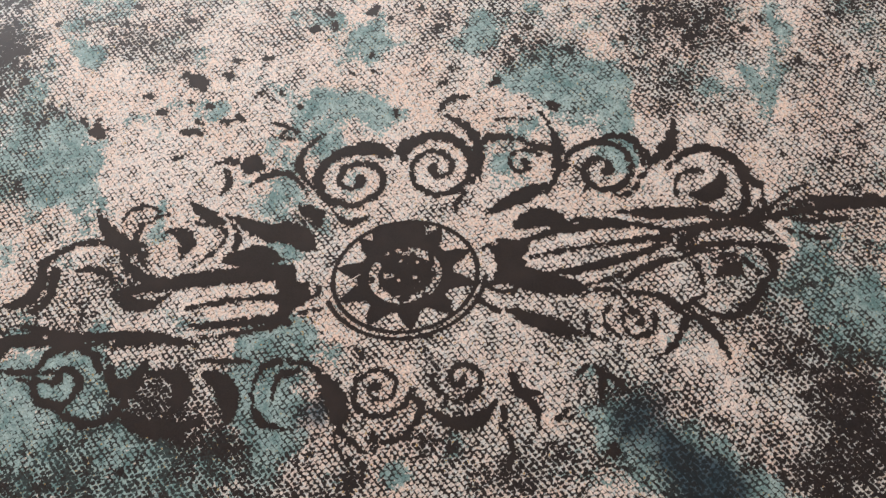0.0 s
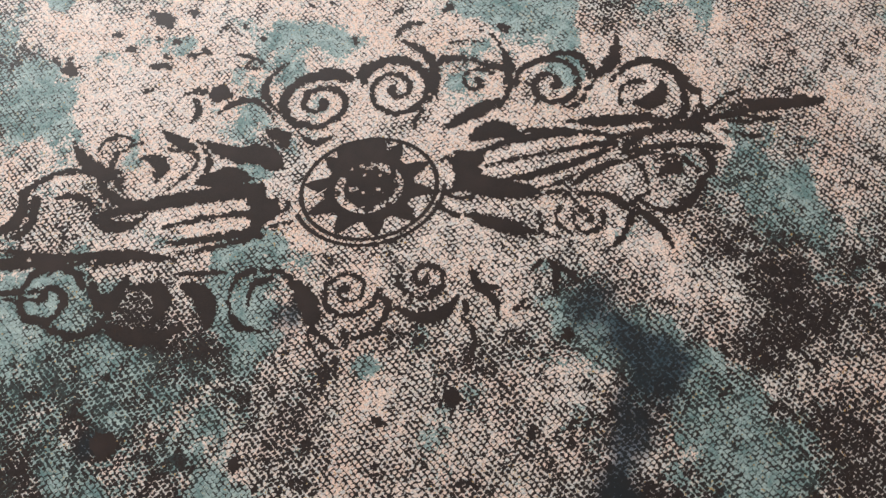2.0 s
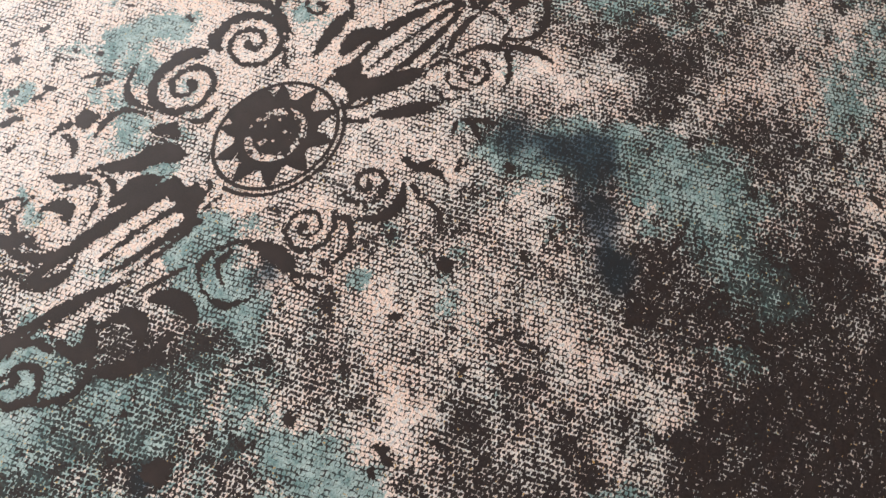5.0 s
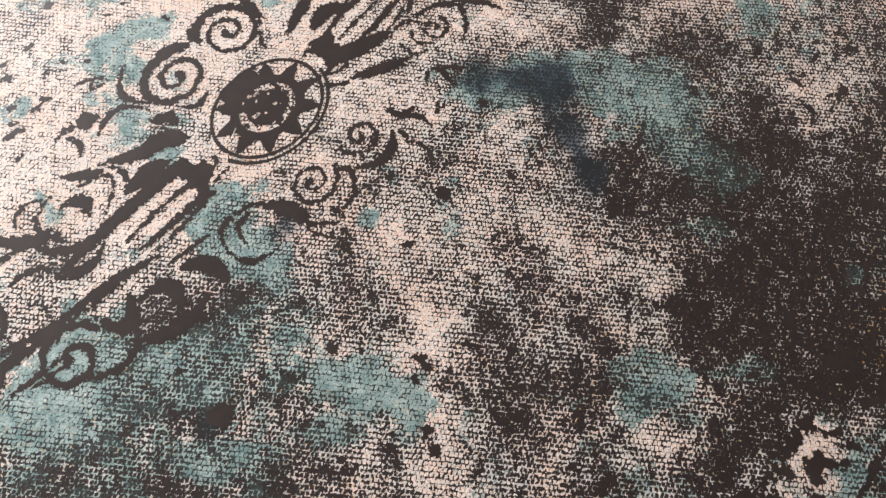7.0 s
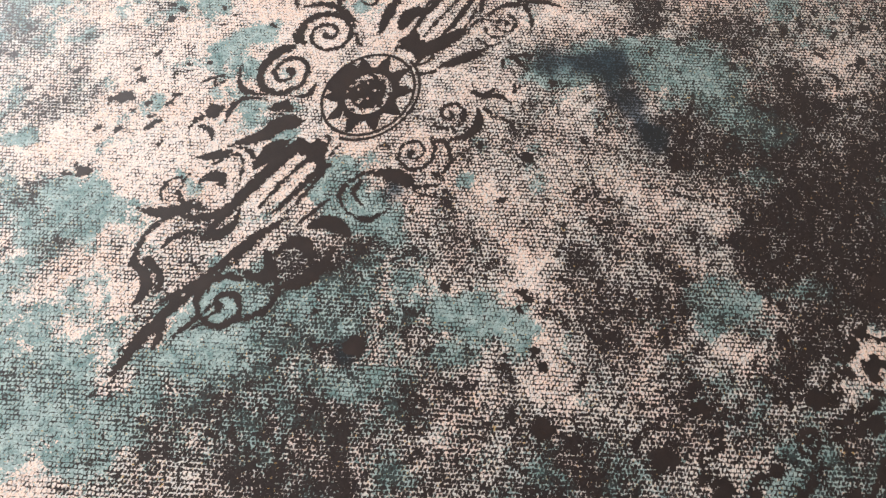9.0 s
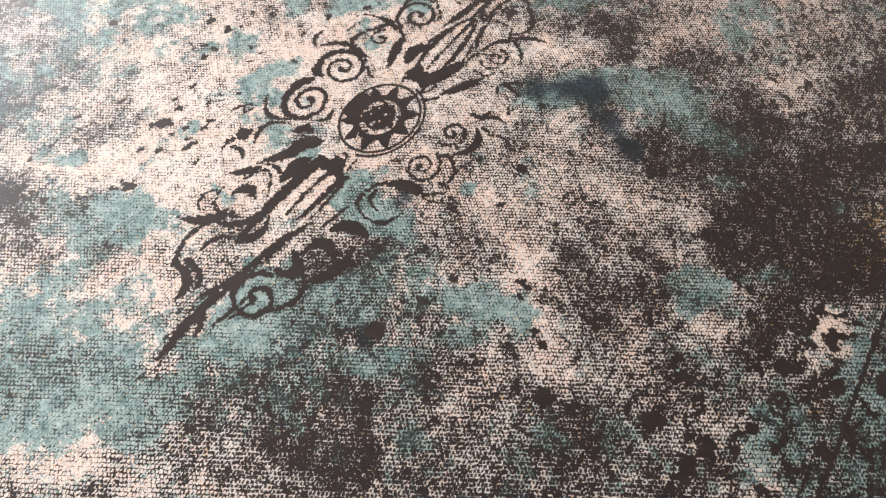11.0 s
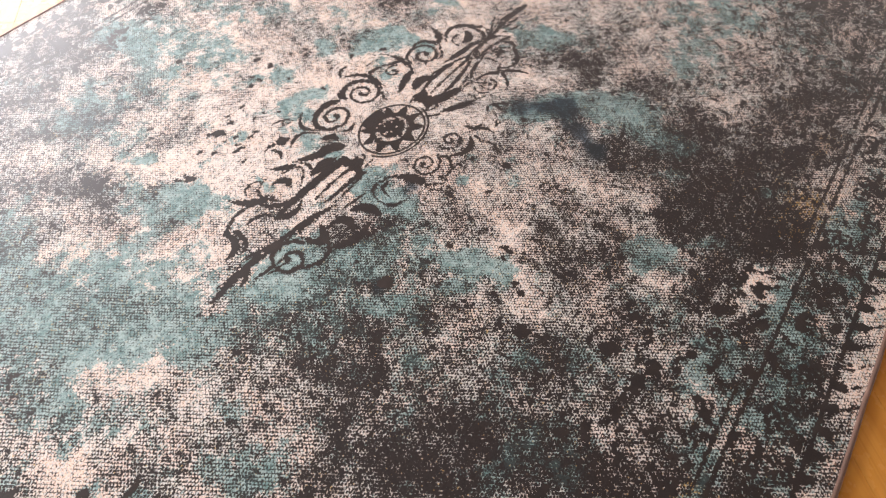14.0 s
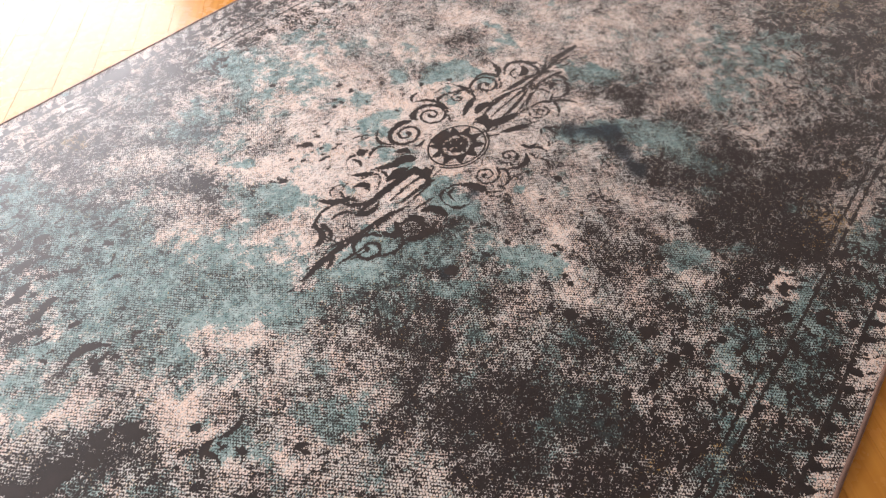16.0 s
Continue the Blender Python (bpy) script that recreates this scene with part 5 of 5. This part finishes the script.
vine("leaf", -0.370, 0.075, -0.328, 0.054, 0.14, -0.11, 4, 12, 10)
vine("leaf", -0.319, 0.090, -0.265, 0.039, -0.14, 0.04, 9, 18, 5)
vine("leaf", -0.263, 0.105, -0.251, 0.071, 0.38, 0.06, 7, 23, 6)
vine("vine", -0.242, 0.112, -0.235, 0.058, 0.57, -0.24, 6, 8, 6)
vine("leaf", -0.235, 0.137, -0.197, 0.104, -0.08, 0.07, 6, 20, 6)
vine("leaf", -0.196, 0.114, -0.193, 0.060, 0.17, 0.15, 4, 11, 4)
vine("leaf", -0.189, 0.110, -0.107, 0.070, -0.06, -0.01, 5, 25, 14)
vine("leaf", -0.132, 0.089, -0.096, 0.054, -0.00, 0.00, 11, 31, 5)
vine("leaf", -0.200, 0.058, -0.135, 0.048, 0.05, -0.00, 11, 31, 8)
vine("vine", -0.328, 0.040, -0.130, 0.031, 0.02, -0.11, 8, 20, 28)
vine("vine", -0.246, 0.008, -0.139, 0.003, 0.03, 0.03, 7, 11, 13)
vine("vine", -0.241, -0.012, -0.138, -0.020, -0.02, 0.05, 8, 14, 17)
vine("leaf", -0.328, 0.040, -0.265, 0.029, -0.20, -0.17, 5, 18, 4)
vine("leaf", -0.140, 0.028, -0.142, -0.015, 0.24, -0.08, 22, 30, 17)
vine("leaf", -0.109, 0.015, -0.111, -0.004, 0.65, 0.06, 5, 10, 5)
vine("leaf", -0.128, -0.021, -0.096, -0.017, 0.05, 0.01, 4, 6, 4)
vine("leaf", -0.107, 0.106, -0.092, 0.089, 0.11, 0.39, 14, 23, 12)
vine("leaf", -0.071, 0.096, -0.033, 0.082, -0.24, 0.14, 7, 11, 4)
vine("leaf", -0.206, 0.183, -0.175, 0.176, 0.15, 0.14, 6, 12, 4)
vine("leaf", -0.193, 0.174, -0.202, 0.141, 0.22, 0.04, 9, 13, 6)
vine("vine", -0.454, 0.003, -0.347, -0.012, 0.08, 0.19, 9, 13, 5)
vine("vine", -0.331, -0.020, -0.236, -0.036, 0.08, 0.04, 9, 17, 5)
vine("vine", -0.235, -0.028, -0.129, -0.027, -0.02, -0.03, 5, 10, 8)
vine("leaf", -0.436, 0.023, -0.372, -0.002, -0.04, 0.02, 3, 13, 7)
vine("leaf", -0.384, -0.022, -0.335, -0.015, 0.09, 0.01, 5, 10, 8)
scroll(-0.384, -0.050, 0.039, 0.005, 13, 1.4, 13, 11, 1.0)
vine("leaf", -0.389, -0.077, -0.310, -0.078, -0.30, 0.05, 9, 16, 9)
vine("leaf", -0.452, -0.026, -0.396, -0.039, -0.03, -0.05, 6, 12, 5)
vine("leaf", -0.335, -0.037, -0.291, -0.044, -0.68, 0.04, 9, 27, 6)
vine("leaf", -0.285, -0.058, -0.268, -0.103, 0.41, 0.18, 10, 25, 6)
vine("leaf", -0.328, -0.087, -0.232, -0.117, -0.17, -0.07, 8, 20, 7)
vine("leaf", -0.230, -0.067, -0.209, -0.124, 0.23, -0.03, 9, 28, 7)
vine("leaf", -0.236, -0.053, -0.181, -0.063, -0.00, 0.06, 5, 11, 6)
vine("leaf", -0.181, -0.103, -0.132, -0.072, 0.30, 0.05, 5, 11, 7)
vine("leaf", -0.132, -0.072, -0.104, -0.096, 0.15, 0.0, 6, 9, 12)
vine("leaf", -0.108, -0.090, -0.094, -0.152, 0.14, 0.05, 10, 27, 7)
vine("leaf", -0.158, -0.108, -0.124, -0.083, 0.32, 0.0, 4, 12, 4)
vine("leaf", -0.180, -0.104, -0.150, -0.140, -0.2, 0.0, 5, 10, 4)
vine("vine", -0.543, -0.004, -0.411, -0.003, 0.06, -0.05, 2, 19, 12)
vine("leaf", -0.451, -0.005, -0.483, -0.020, 0.04, 0.10, 13, 12, 2)
vine("leaf", -0.507, 0.014, -0.463, 0.002, 0.02, 0.09, 2, 10, 7)
vine("vine", -0.411, -0.003, -0.281, -0.016, 0.01, -0.00, 13, 17, 11)
vine("leaf", -0.440, -0.038, -0.392, -0.049, -0.02, 0.07, 2, 10, 6)
vine("leaf", -0.339, 0.140, -0.292, 0.090, -0.14, 0.06, 2, 15, 8)
vine("vine", -0.438, 0.035, -0.396, 0.076, -0.29, 0.05, 2, 15, 17)
vine("leaf", 0.424, -0.005, 0.484, 0.015, 0.08, 0, 4, 9, 2)
vine("leaf", 0.441, -0.005, 0.504, -0.012, -0.05, 0, 4, 8, 2)
vine("leaf", 0.407, -0.007, 0.411, 0.024, 0.1, 0, 8, 12, 2)
vine("leaf", 0.422, 0.011, 0.550, -0.005, 0.08, 0, 4, 9, 2)
vine("leaf", 0.411, -0.000, 0.478, 0.035, 0.1, 0, 4, 8, 2)
vine("leaf", 0.430, -0.012, 0.479, -0.033, -0.1, 0, 4, 8, 2)

vine("leaf", -0.843, 0.489, -0.807, 0.471, 0.2, 0, 4, 16, 4)
vine("leaf", -0.820, 0.424, -0.780, 0.400, -0.2, 0, 4, 16, 4)
vine("leaf", -0.868, 0.440, -0.832, 0.420, 0.15, 0, 4, 15, 4)
vine("leaf", -0.898, 0.376, -0.861, 0.367, -0.1, 0, 4, 18, 4)
vine("leaf", -0.894, 0.278, -0.869, 0.270, 0.1, 0, 4, 16, 4)
vine("leaf", -0.953, 0.316, -0.919, 0.312, 0.2, 0, 4, 16, 4)
vine("leaf", -0.950, 0.204, -0.864, 0.174, 0.25, 0, 4, 22, 4)
vine("leaf", -0.911, 0.182, -0.871, 0.173, -0.3, 0, 4, 14, 4)
vine("leaf", -0.773, 0.320, -0.750, 0.308, 0.2, 0, 4, 13, 4)
vine("leaf", -0.821, 0.167, -0.806, 0.155, 0, 0, 4, 14, 4)
vine("leaf", -0.806, -0.131, -0.868, -0.130, 0.2, 0, 4, 16, 4)
vine("leaf", -0.868, -0.130, -0.908, -0.143, -0.2, 0, 4, 18, 4)
vine("leaf", -0.905, -0.131, -0.895, -0.172, 0.2, 0, 4, 14, 4)
vine("leaf", -0.930, -0.103, -0.906, -0.115, 0.1, 0, 4, 14, 4)
vine("leaf", -0.807, -0.254, -0.777, -0.268, 0.2, 0, 4, 16, 4)
vine("leaf", -0.916, 0.174, -0.893, 0.182, 0.1, 0, 4, 12, 4)
spot(-0.237, 0.315, 0.010, 0.008, 7)
spot(-0.221, 0.298, 0.013, 0.007, 177)
spot(-0.268, 0.265, 0.010, 0.006, 164)
spot(-0.283, 0.293, 0.006, 0.004, 159)
spot(-0.170, 0.327, 0.008, 0.006, 159)
spot(-0.131, 0.323, 0.009, 0.006, 162)
spot(-0.232, 0.232, 0.011, 0.005, 165)
spot(-0.223, 0.243, 0.007, 0.005, 159)
spot(-0.207, 0.263, 0.007, 0.005, 162)
spot(-0.229, 0.274, 0.007, 0.005, 158)
spot(-0.188, 0.239, 0.007, 0.005, 159)
spot(-0.172, 0.243, 0.005, 0.004, 157)
spot(-0.147, 0.272, 0.010, 0.007, 9)
spot(-0.127, 0.258, 0.009, 0.005, 142)
spot(-0.117, 0.268, 0.004, 0.004, 141)
spot(-0.253, 0.200, 0.007, 0.006, 135)
spot(-0.363, 0.270, 0.008, 0.006, 145)
spot(-0.354, 0.255, 0.010, 0.005, 162)
spot(-0.402, 0.427, 0.006, 0.004, 148)
spot(-0.360, 0.420, 0.008, 0.006, 150)
spot(-0.228, 0.399, 0.007, 0.005, 155)
spot(-0.029, 0.279, 0.006, 0.005, 125)
spot(0.001, 0.277, 0.004, 0.004, 141)
spot(-0.043, 0.357, 0.008, 0.006, 91)
spot(-0.066, 0.355, 0.006, 0.004, 161)
spot(0.201, 0.306, 0.010, 0.008, 167)
spot(0.184, 0.292, 0.009, 0.007, 112)
spot(0.018, 0.211, 0.007, 0.004, 83)
spot(0.143, 0.233, 0.011, 0.006, 13)
spot(0.170, 0.258, 0.006, 0.005, 165)
spot(0.210, 0.189, 0.007, 0.007, 173)
spot(0.080, 0.245, 0.010, 0.006, 12)
spot(0.102, 0.262, 0.008, 0.005, 13)
spot(-0.471, 0.421, 0.012, 0.010, 131)
spot(0.233, 0.258, 0.006, 0.005, 169)
spot(0.072, 0.360, 0.007, 0.006, 89)
spot(0.031, 0.356, 0.007, 0.006, 92)
spot(0.125, 0.325, 0.005, 0.005, 113)
spot(0.315, 0.267, 0.007, 0.006, 172)
spot(-0.098, 0.243, 0.005, 0.004, 103)
spot(-0.296, 0.433, 0.008, 0.006, 122)
spot(-0.125, 0.004, 0.023, 0.020, 106)
spot(-0.002, 0.301, 0.004, 0.003, 147)
spot(0.580, 0.190, 0.006, 0.005, 57)
spot(-0.143, -0.375, 0.008, 0.006, 126)
spot(-0.163, -0.374, 0.006, 0.005, 124)
spot(-0.151, -0.398, 0.004, 0.004, 127)
spot(-0.210, -0.439, 0.008, 0.007, 38)
spot(-0.132, -0.308, 0.006, 0.006, 118)
spot(-0.176, -0.306, 0.006, 0.005, 44)
spot(0.182, -0.218, 0.010, 0.008, 129)
spot(0.144, -0.170, 0.013, 0.005, 82)
spot(-0.040, -0.264, 0.008, 0.006, 162)
spot(0.119, -0.310, 0.007, 0.006, 135)
spot(0.043, -0.258, 0.010, 0.009, 127)
spot(-0.049, -0.306, 0.008, 0.006, 127)
spot(0.409, -0.513, 0.009, 0.007, 149)
spot(0.310, -0.590, 0.010, 0.008, 142)
spot(-0.319, -0.156, 0.006, 0.005, 105)
spot(0.030, -0.785, 0.010, 0.004, 155)
spot(0.072, -0.800, 0.009, 0.006, 137)
spot(0.009, -0.768, 0.009, 0.006, 20)
spot(0.045, -0.746, 0.009, 0.004, 130)
spot(0.065, -0.761, 0.010, 0.004, 129)
spot(0.047, -0.798, 0.009, 0.008, 3)
spot(0.059, -0.812, 0.006, 0.005, 163)
spot(-0.144, -0.208, 0.008, 0.006, 45)
spot(0.022, -0.408, 0.012, 0.004, 158)
spot(-0.094, -0.396, 0.008, 0.008, 19)
spot(-1.001, 0.013, 0.069, 0.040, 173)
spot(-1.081, 0.029, 0.046, 0.027, 162)
spot(-0.947, -0.014, 0.026, 0.018, 143)
spot(-1.130, 0.063, 0.028, 0.014, 117)
spot(-0.326, -0.225, 0.016, 0.016, 134)
spot(-0.369, -0.648, 0.019, 0.010, 22)
spot(-0.906, 0.436, 0.032, 0.014, 15)
spot(-0.916, 0.356, 0.024, 0.012, 4)
spot(-0.848, 0.560, 0.027, 0.014, 11)
spot(-0.353, 0.937, 0.083, 0.041, 10)
spot(-0.216, 0.845, 0.051, 0.027, 4)
spot(-0.347, 0.255, 0.012, 0.010, 110)
spot(-0.350, 0.266, 0.010, 0.008, 58)
spot(-0.874, 0.148, 0.011, 0.007, 111)
spot(-0.963, 0.248, 0.009, 0.006, 86)
spot(-0.878, 0.280, 0.014, 0.008, 173)
spot(-0.887, 0.364, 0.017, 0.009, 15)
spot(-0.910, 0.158, 0.021, 0.010, 61)
spot(-0.923, -0.163, 0.019, 0.008, 69)
spot(-0.873, -0.147, 0.013, 0.008, 120)
spot(-0.856, -0.184, 0.012, 0.010, 100)
spot(-0.875, -0.091, 0.012, 0.009, 106)
spot(-0.399, -0.619, 0.014, 0.011, 142)
spot(-0.142, -0.629, 0.016, 0.012, 175)
spot(-0.256, -0.681, 0.021, 0.016, 5)
spot(-0.214, -0.696, 0.019, 0.014, 5)
spot(-0.201, -0.420, 0.011, 0.010, 175)
spot(-0.139, -0.363, 0.010, 0.008, 143)
spot(0.065, -0.722, 0.019, 0.008, 131)
spot(0.070, -0.754, 0.020, 0.008, 155)
spot(0.028, -0.747, 0.019, 0.008, 98)
spot(0.037, -0.783, 0.017, 0.011, 145)
spot(-0.049, -0.741, 0.025, 0.016, 4)
spot(-0.035, -0.815, 0.018, 0.012, 1)
spot(-0.281, -0.480, 0.020, 0.016, 142)
spot(-0.194, -0.277, 0.009, 0.008, 164)
spot(-0.224, -0.620, 0.022, 0.013, 134)
spot(-0.198, -0.728, 0.016, 0.009, 14)
spot(-0.131, -0.826, 0.019, 0.010, 166)
spot(-0.162, 0.173, 0.014, 0.013, 102)
spot(-0.441, 0.343, 0.011, 0.009, 94)
spot(-0.223, 0.306, 0.020, 0.013, 121)
spot(-0.182, 0.306, 0.012, 0.011, 81)
spot(0.010, 0.410, 0.011, 0.009, 55)
spot(-0.045, 0.378, 0.011, 0.009, 58)
spot(0.010, 0.368, 0.011, 0.008, 47)
spot(-0.101, 0.557, 0.011, 0.009, 64)
spot(-0.793, 0.542, 0.022, 0.011, 0)
spot(-0.859, 0.496, 0.028, 0.012, 7)
spot(-0.752, 0.434, 0.013, 0.008, 112)
spot(-0.713, 0.410, 0.017, 0.008, 121)
spot(-0.968, 0.338, 0.022, 0.011, 134)
spot(-0.937, 0.319, 0.015, 0.008, 119)
spot(-0.244, -0.795, 0.020, 0.011, 12)
spot(-0.319, -0.678, 0.017, 0.010, 18)
spot(-0.497, -0.640, 0.019, 0.014, 137)
spot(-0.793, -0.268, 0.015, 0.006, 125)

# ---- borders along both long sides and the ends ----
rnd = random.Random(11)


def border(sign, x0, x1):
    """Guard lines, a lacework of small scrolls between them, and toothed figures at the edge, all worn."""
    x = x0
    while x < x1:
        run = rnd.uniform(0.10, 0.32)
        for off, w in ((0.820, 9), (0.840, 9), (0.945, 12)):
            if rnd.random() < 0.9:
                vine("guard_line", x, sign * off, min(x + run, x1), sign * (off + rnd.uniform(-0.002, 0.002)), 0.0, 0.0, w, w, w, wear=0.22)
        x += run + rnd.uniform(0.0, 0.03)
    x = x0
    while x < x1:
        for low, high, count in ((0.858, 0.935, 6), (0.735, 0.805, 3)):
            for n in range(count):
                cx, cy, d = x + rnd.uniform(0, 0.06), sign * rnd.uniform(low, high), rnd.choice((-1, 1))
                if rnd.random() < 0.4:
                    scroll(cx, cy, rnd.uniform(0.014, 0.024), 0.004, rnd.uniform(0, 360), d * rnd.uniform(0.9, 1.4), 8, 8, 0.85, wear=0.24, fray=0.003)
                else:
                    a, length = rnd.uniform(0, 6.28), rnd.uniform(0.02, 0.05)
                    vine("leaf", cx, cy, cx + length * math.cos(a), cy + 0.6 * length * math.sin(a), d * rnd.uniform(0.1, 0.45), 0, 5, rnd.uniform(10, 19), 4, wear=0.24, fray=0.003)
        x += 0.06
    x = x0
    while x < x1:
        vine("tooth", x, sign * 0.952, x + 0.004, sign * 0.966, 0, 0, 26, 20, 3, wear=0.2)
        vine("tooth", x + 0.004, sign * 0.966, x + 0.026, sign * 0.990, 0, 0, 7, 7, 5, wear=0.2)
        x += 0.045


border(-1, -0.62, 1.30)
border(1, -1.05, 0.95)
for n in range(70):
    x, y = rnd.uniform(0.98, 1.32), rnd.uniform(-0.72, 0.60)
    scroll(x, y, rnd.uniform(0.016, 0.030), 0.004, rnd.uniform(0, 360), rnd.choice((-1.3, 1.3)), 9, 8, 0.9, wear=0.3)
    vine("leaf", x, y, x + rnd.uniform(-0.06, 0.06), y + rnd.uniform(-0.06, 0.06), 0.2, 0, 5, 18, 4, wear=0.26)
# torn lace in two corners of the field
for u0, u1, v0, v1, count in ((0.42, 1.32, -0.80, -0.25, 900), (-1.12, -0.62, 0.20, 0.80, 330), (0.2, 1.0, 0.62, 0.80, 120), (-0.62, 0.5, -0.80, -0.62, 95)):
    for n in range(count):
        x, y = rnd.uniform(u0, u1), rnd.uniform(v0, v1)
        if u1 - u0 > 0.45 and v1 - v0 > 0.3 and abs(x) * 0.55 + abs(y) < rnd.uniform(0.72, 1.15):
            continue
        a, length = rnd.gauss(0.1, 0.6), rnd.uniform(0.012, 0.045)
        vine("leaf", x, y, x + length * math.cos(a), y + length * math.sin(a), rnd.uniform(-0.4, 0.4), 0, 4, rnd.uniform(6, 12), 3, wear=0.24, fray=0.003)
lace = cells("lacework", np.concatenate([a for a, _ in LOOSE]), np.concatenate([b for _, b in LOOSE]), "worn charcoal lacework of the border and stray flecks")
tagged(lace, kind="stuff")

# a pale thread caught on the wheel
bm = bmesh.new()
bmesh.ops.create_cone(bm, cap_ends=True, segments=6, radius1=0.0007, radius2=0.0003, depth=0.016)
fibre = tagged(part("thread", bm, thread), "short pale loose thread lying on the rug", "thread")
fibre.matrix_world = pose(-0.057, 0.011, TOP + 0.0018, 0, 90, 22)

# specks of lint
for x, y, r in ((-0.096, -0.147, 0.0012), (0.658, -0.314, 0.0016)):
    bm = bmesh.new()
    bmesh.ops.create_icosphere(bm, subdivisions=2, radius=r)
    for v in bm.verts:
        v.co *= 1 + 0.25 * noise.noise(v.co * 900)
    speck = tagged(part("lint_speck", bm, thread), "tiny white speck of lint on the rug", "lint", "lint on the rug")
    speck.location = (x, y, TOP + r * 0.7)

# ---- oak parquet, laid across the rug at 45 degrees ----
floor = tagged(new("floor"), "honey-coloured varnished oak parquet strips with fine dark joints", "floor", kind="structure")
part("subfloor", block((RX0 - 0.2, RY0 - 0.2, -0.12), (RX1 + 0.2, WALL_Y + 0.2, -0.012)), gap_dark, floor)
PLANK, LENGTH = 0.092, 0.92
shapes = []
for L in (LENGTH, LENGTH * 0.62):
    shapes.append(block((0.00015, 0.00015, -0.012), (L - 0.00015, PLANK - 0.00015, 0.0), 0.0004))
plank_meshes = []
for bm in shapes:
    me = bpy.data.meshes.new("plank")
    bm.to_mesh(me)
    bm.free()
    me.materials.append(oak)
    plank_meshes.append(me)
turn = pose(0, 0, 0, 0, 0, 45)
back = turn.inverted()
far = []
for row in range(-55, 56):
    s = -5.3 - rnd.uniform(0, LENGTH)
    while s < 5.4:
        kind = 0 if rnd.random() < 0.6 else 1
        L = LENGTH if kind == 0 else LENGTH * 0.62
        at = turn @ Vector((s + L / 2, (row + 0.5) * PLANK - 0.034, 0))
        if RX0 - 0.45 < at.x < RX1 + 0.45 and RY0 - 0.45 < at.y < WALL_Y + 0.45:
            m = pose(s, row * PLANK - 0.034, rnd.uniform(-0.0003, 0.0))
            near = -1.3 < at.x < 1.0 and (0.8 < at.y < 2.3 or -1.5 < at.y < -0.8)
            if near:
                ob = new("plank", plank_meshes[kind])
                ob.parent = floor
                ob.matrix_basis = turn @ m
            else:
                far.append((m, plank_meshes[kind]))
        s += L
verts, faces = [], []
for m, me in far:
    b = len(verts)
    verts += [m @ v.co for v in me.vertices]
    faces += [[b + i for i in p.vertices] for p in me.polygons]
planking = tagged(mesh_object("planking", verts, faces, oak, floor), kind="stuff")
planking.matrix_basis = turn
# sawn off along the walls
bm = bmesh.new()
bm.from_mesh(planking.data)
for x, y, out in ((RX0 + 0.002, 0, (-1, 0, 0)), (RX1 - 0.002, 0, (1, 0, 0)), (0, RY0 + 0.002, (0, -1, 0)), (0, WALL_Y - 0.002, (0, 1, 0))):
    bmesh.ops.bisect_plane(bm, geom=bm.verts[:] + bm.edges[:] + bm.faces[:], plane_co=back @ Vector((x, y, 0)), plane_no=back.to_3x3() @ Vector(out), clear_outer=True)
bm.to_mesh(planking.data)
bm.free()
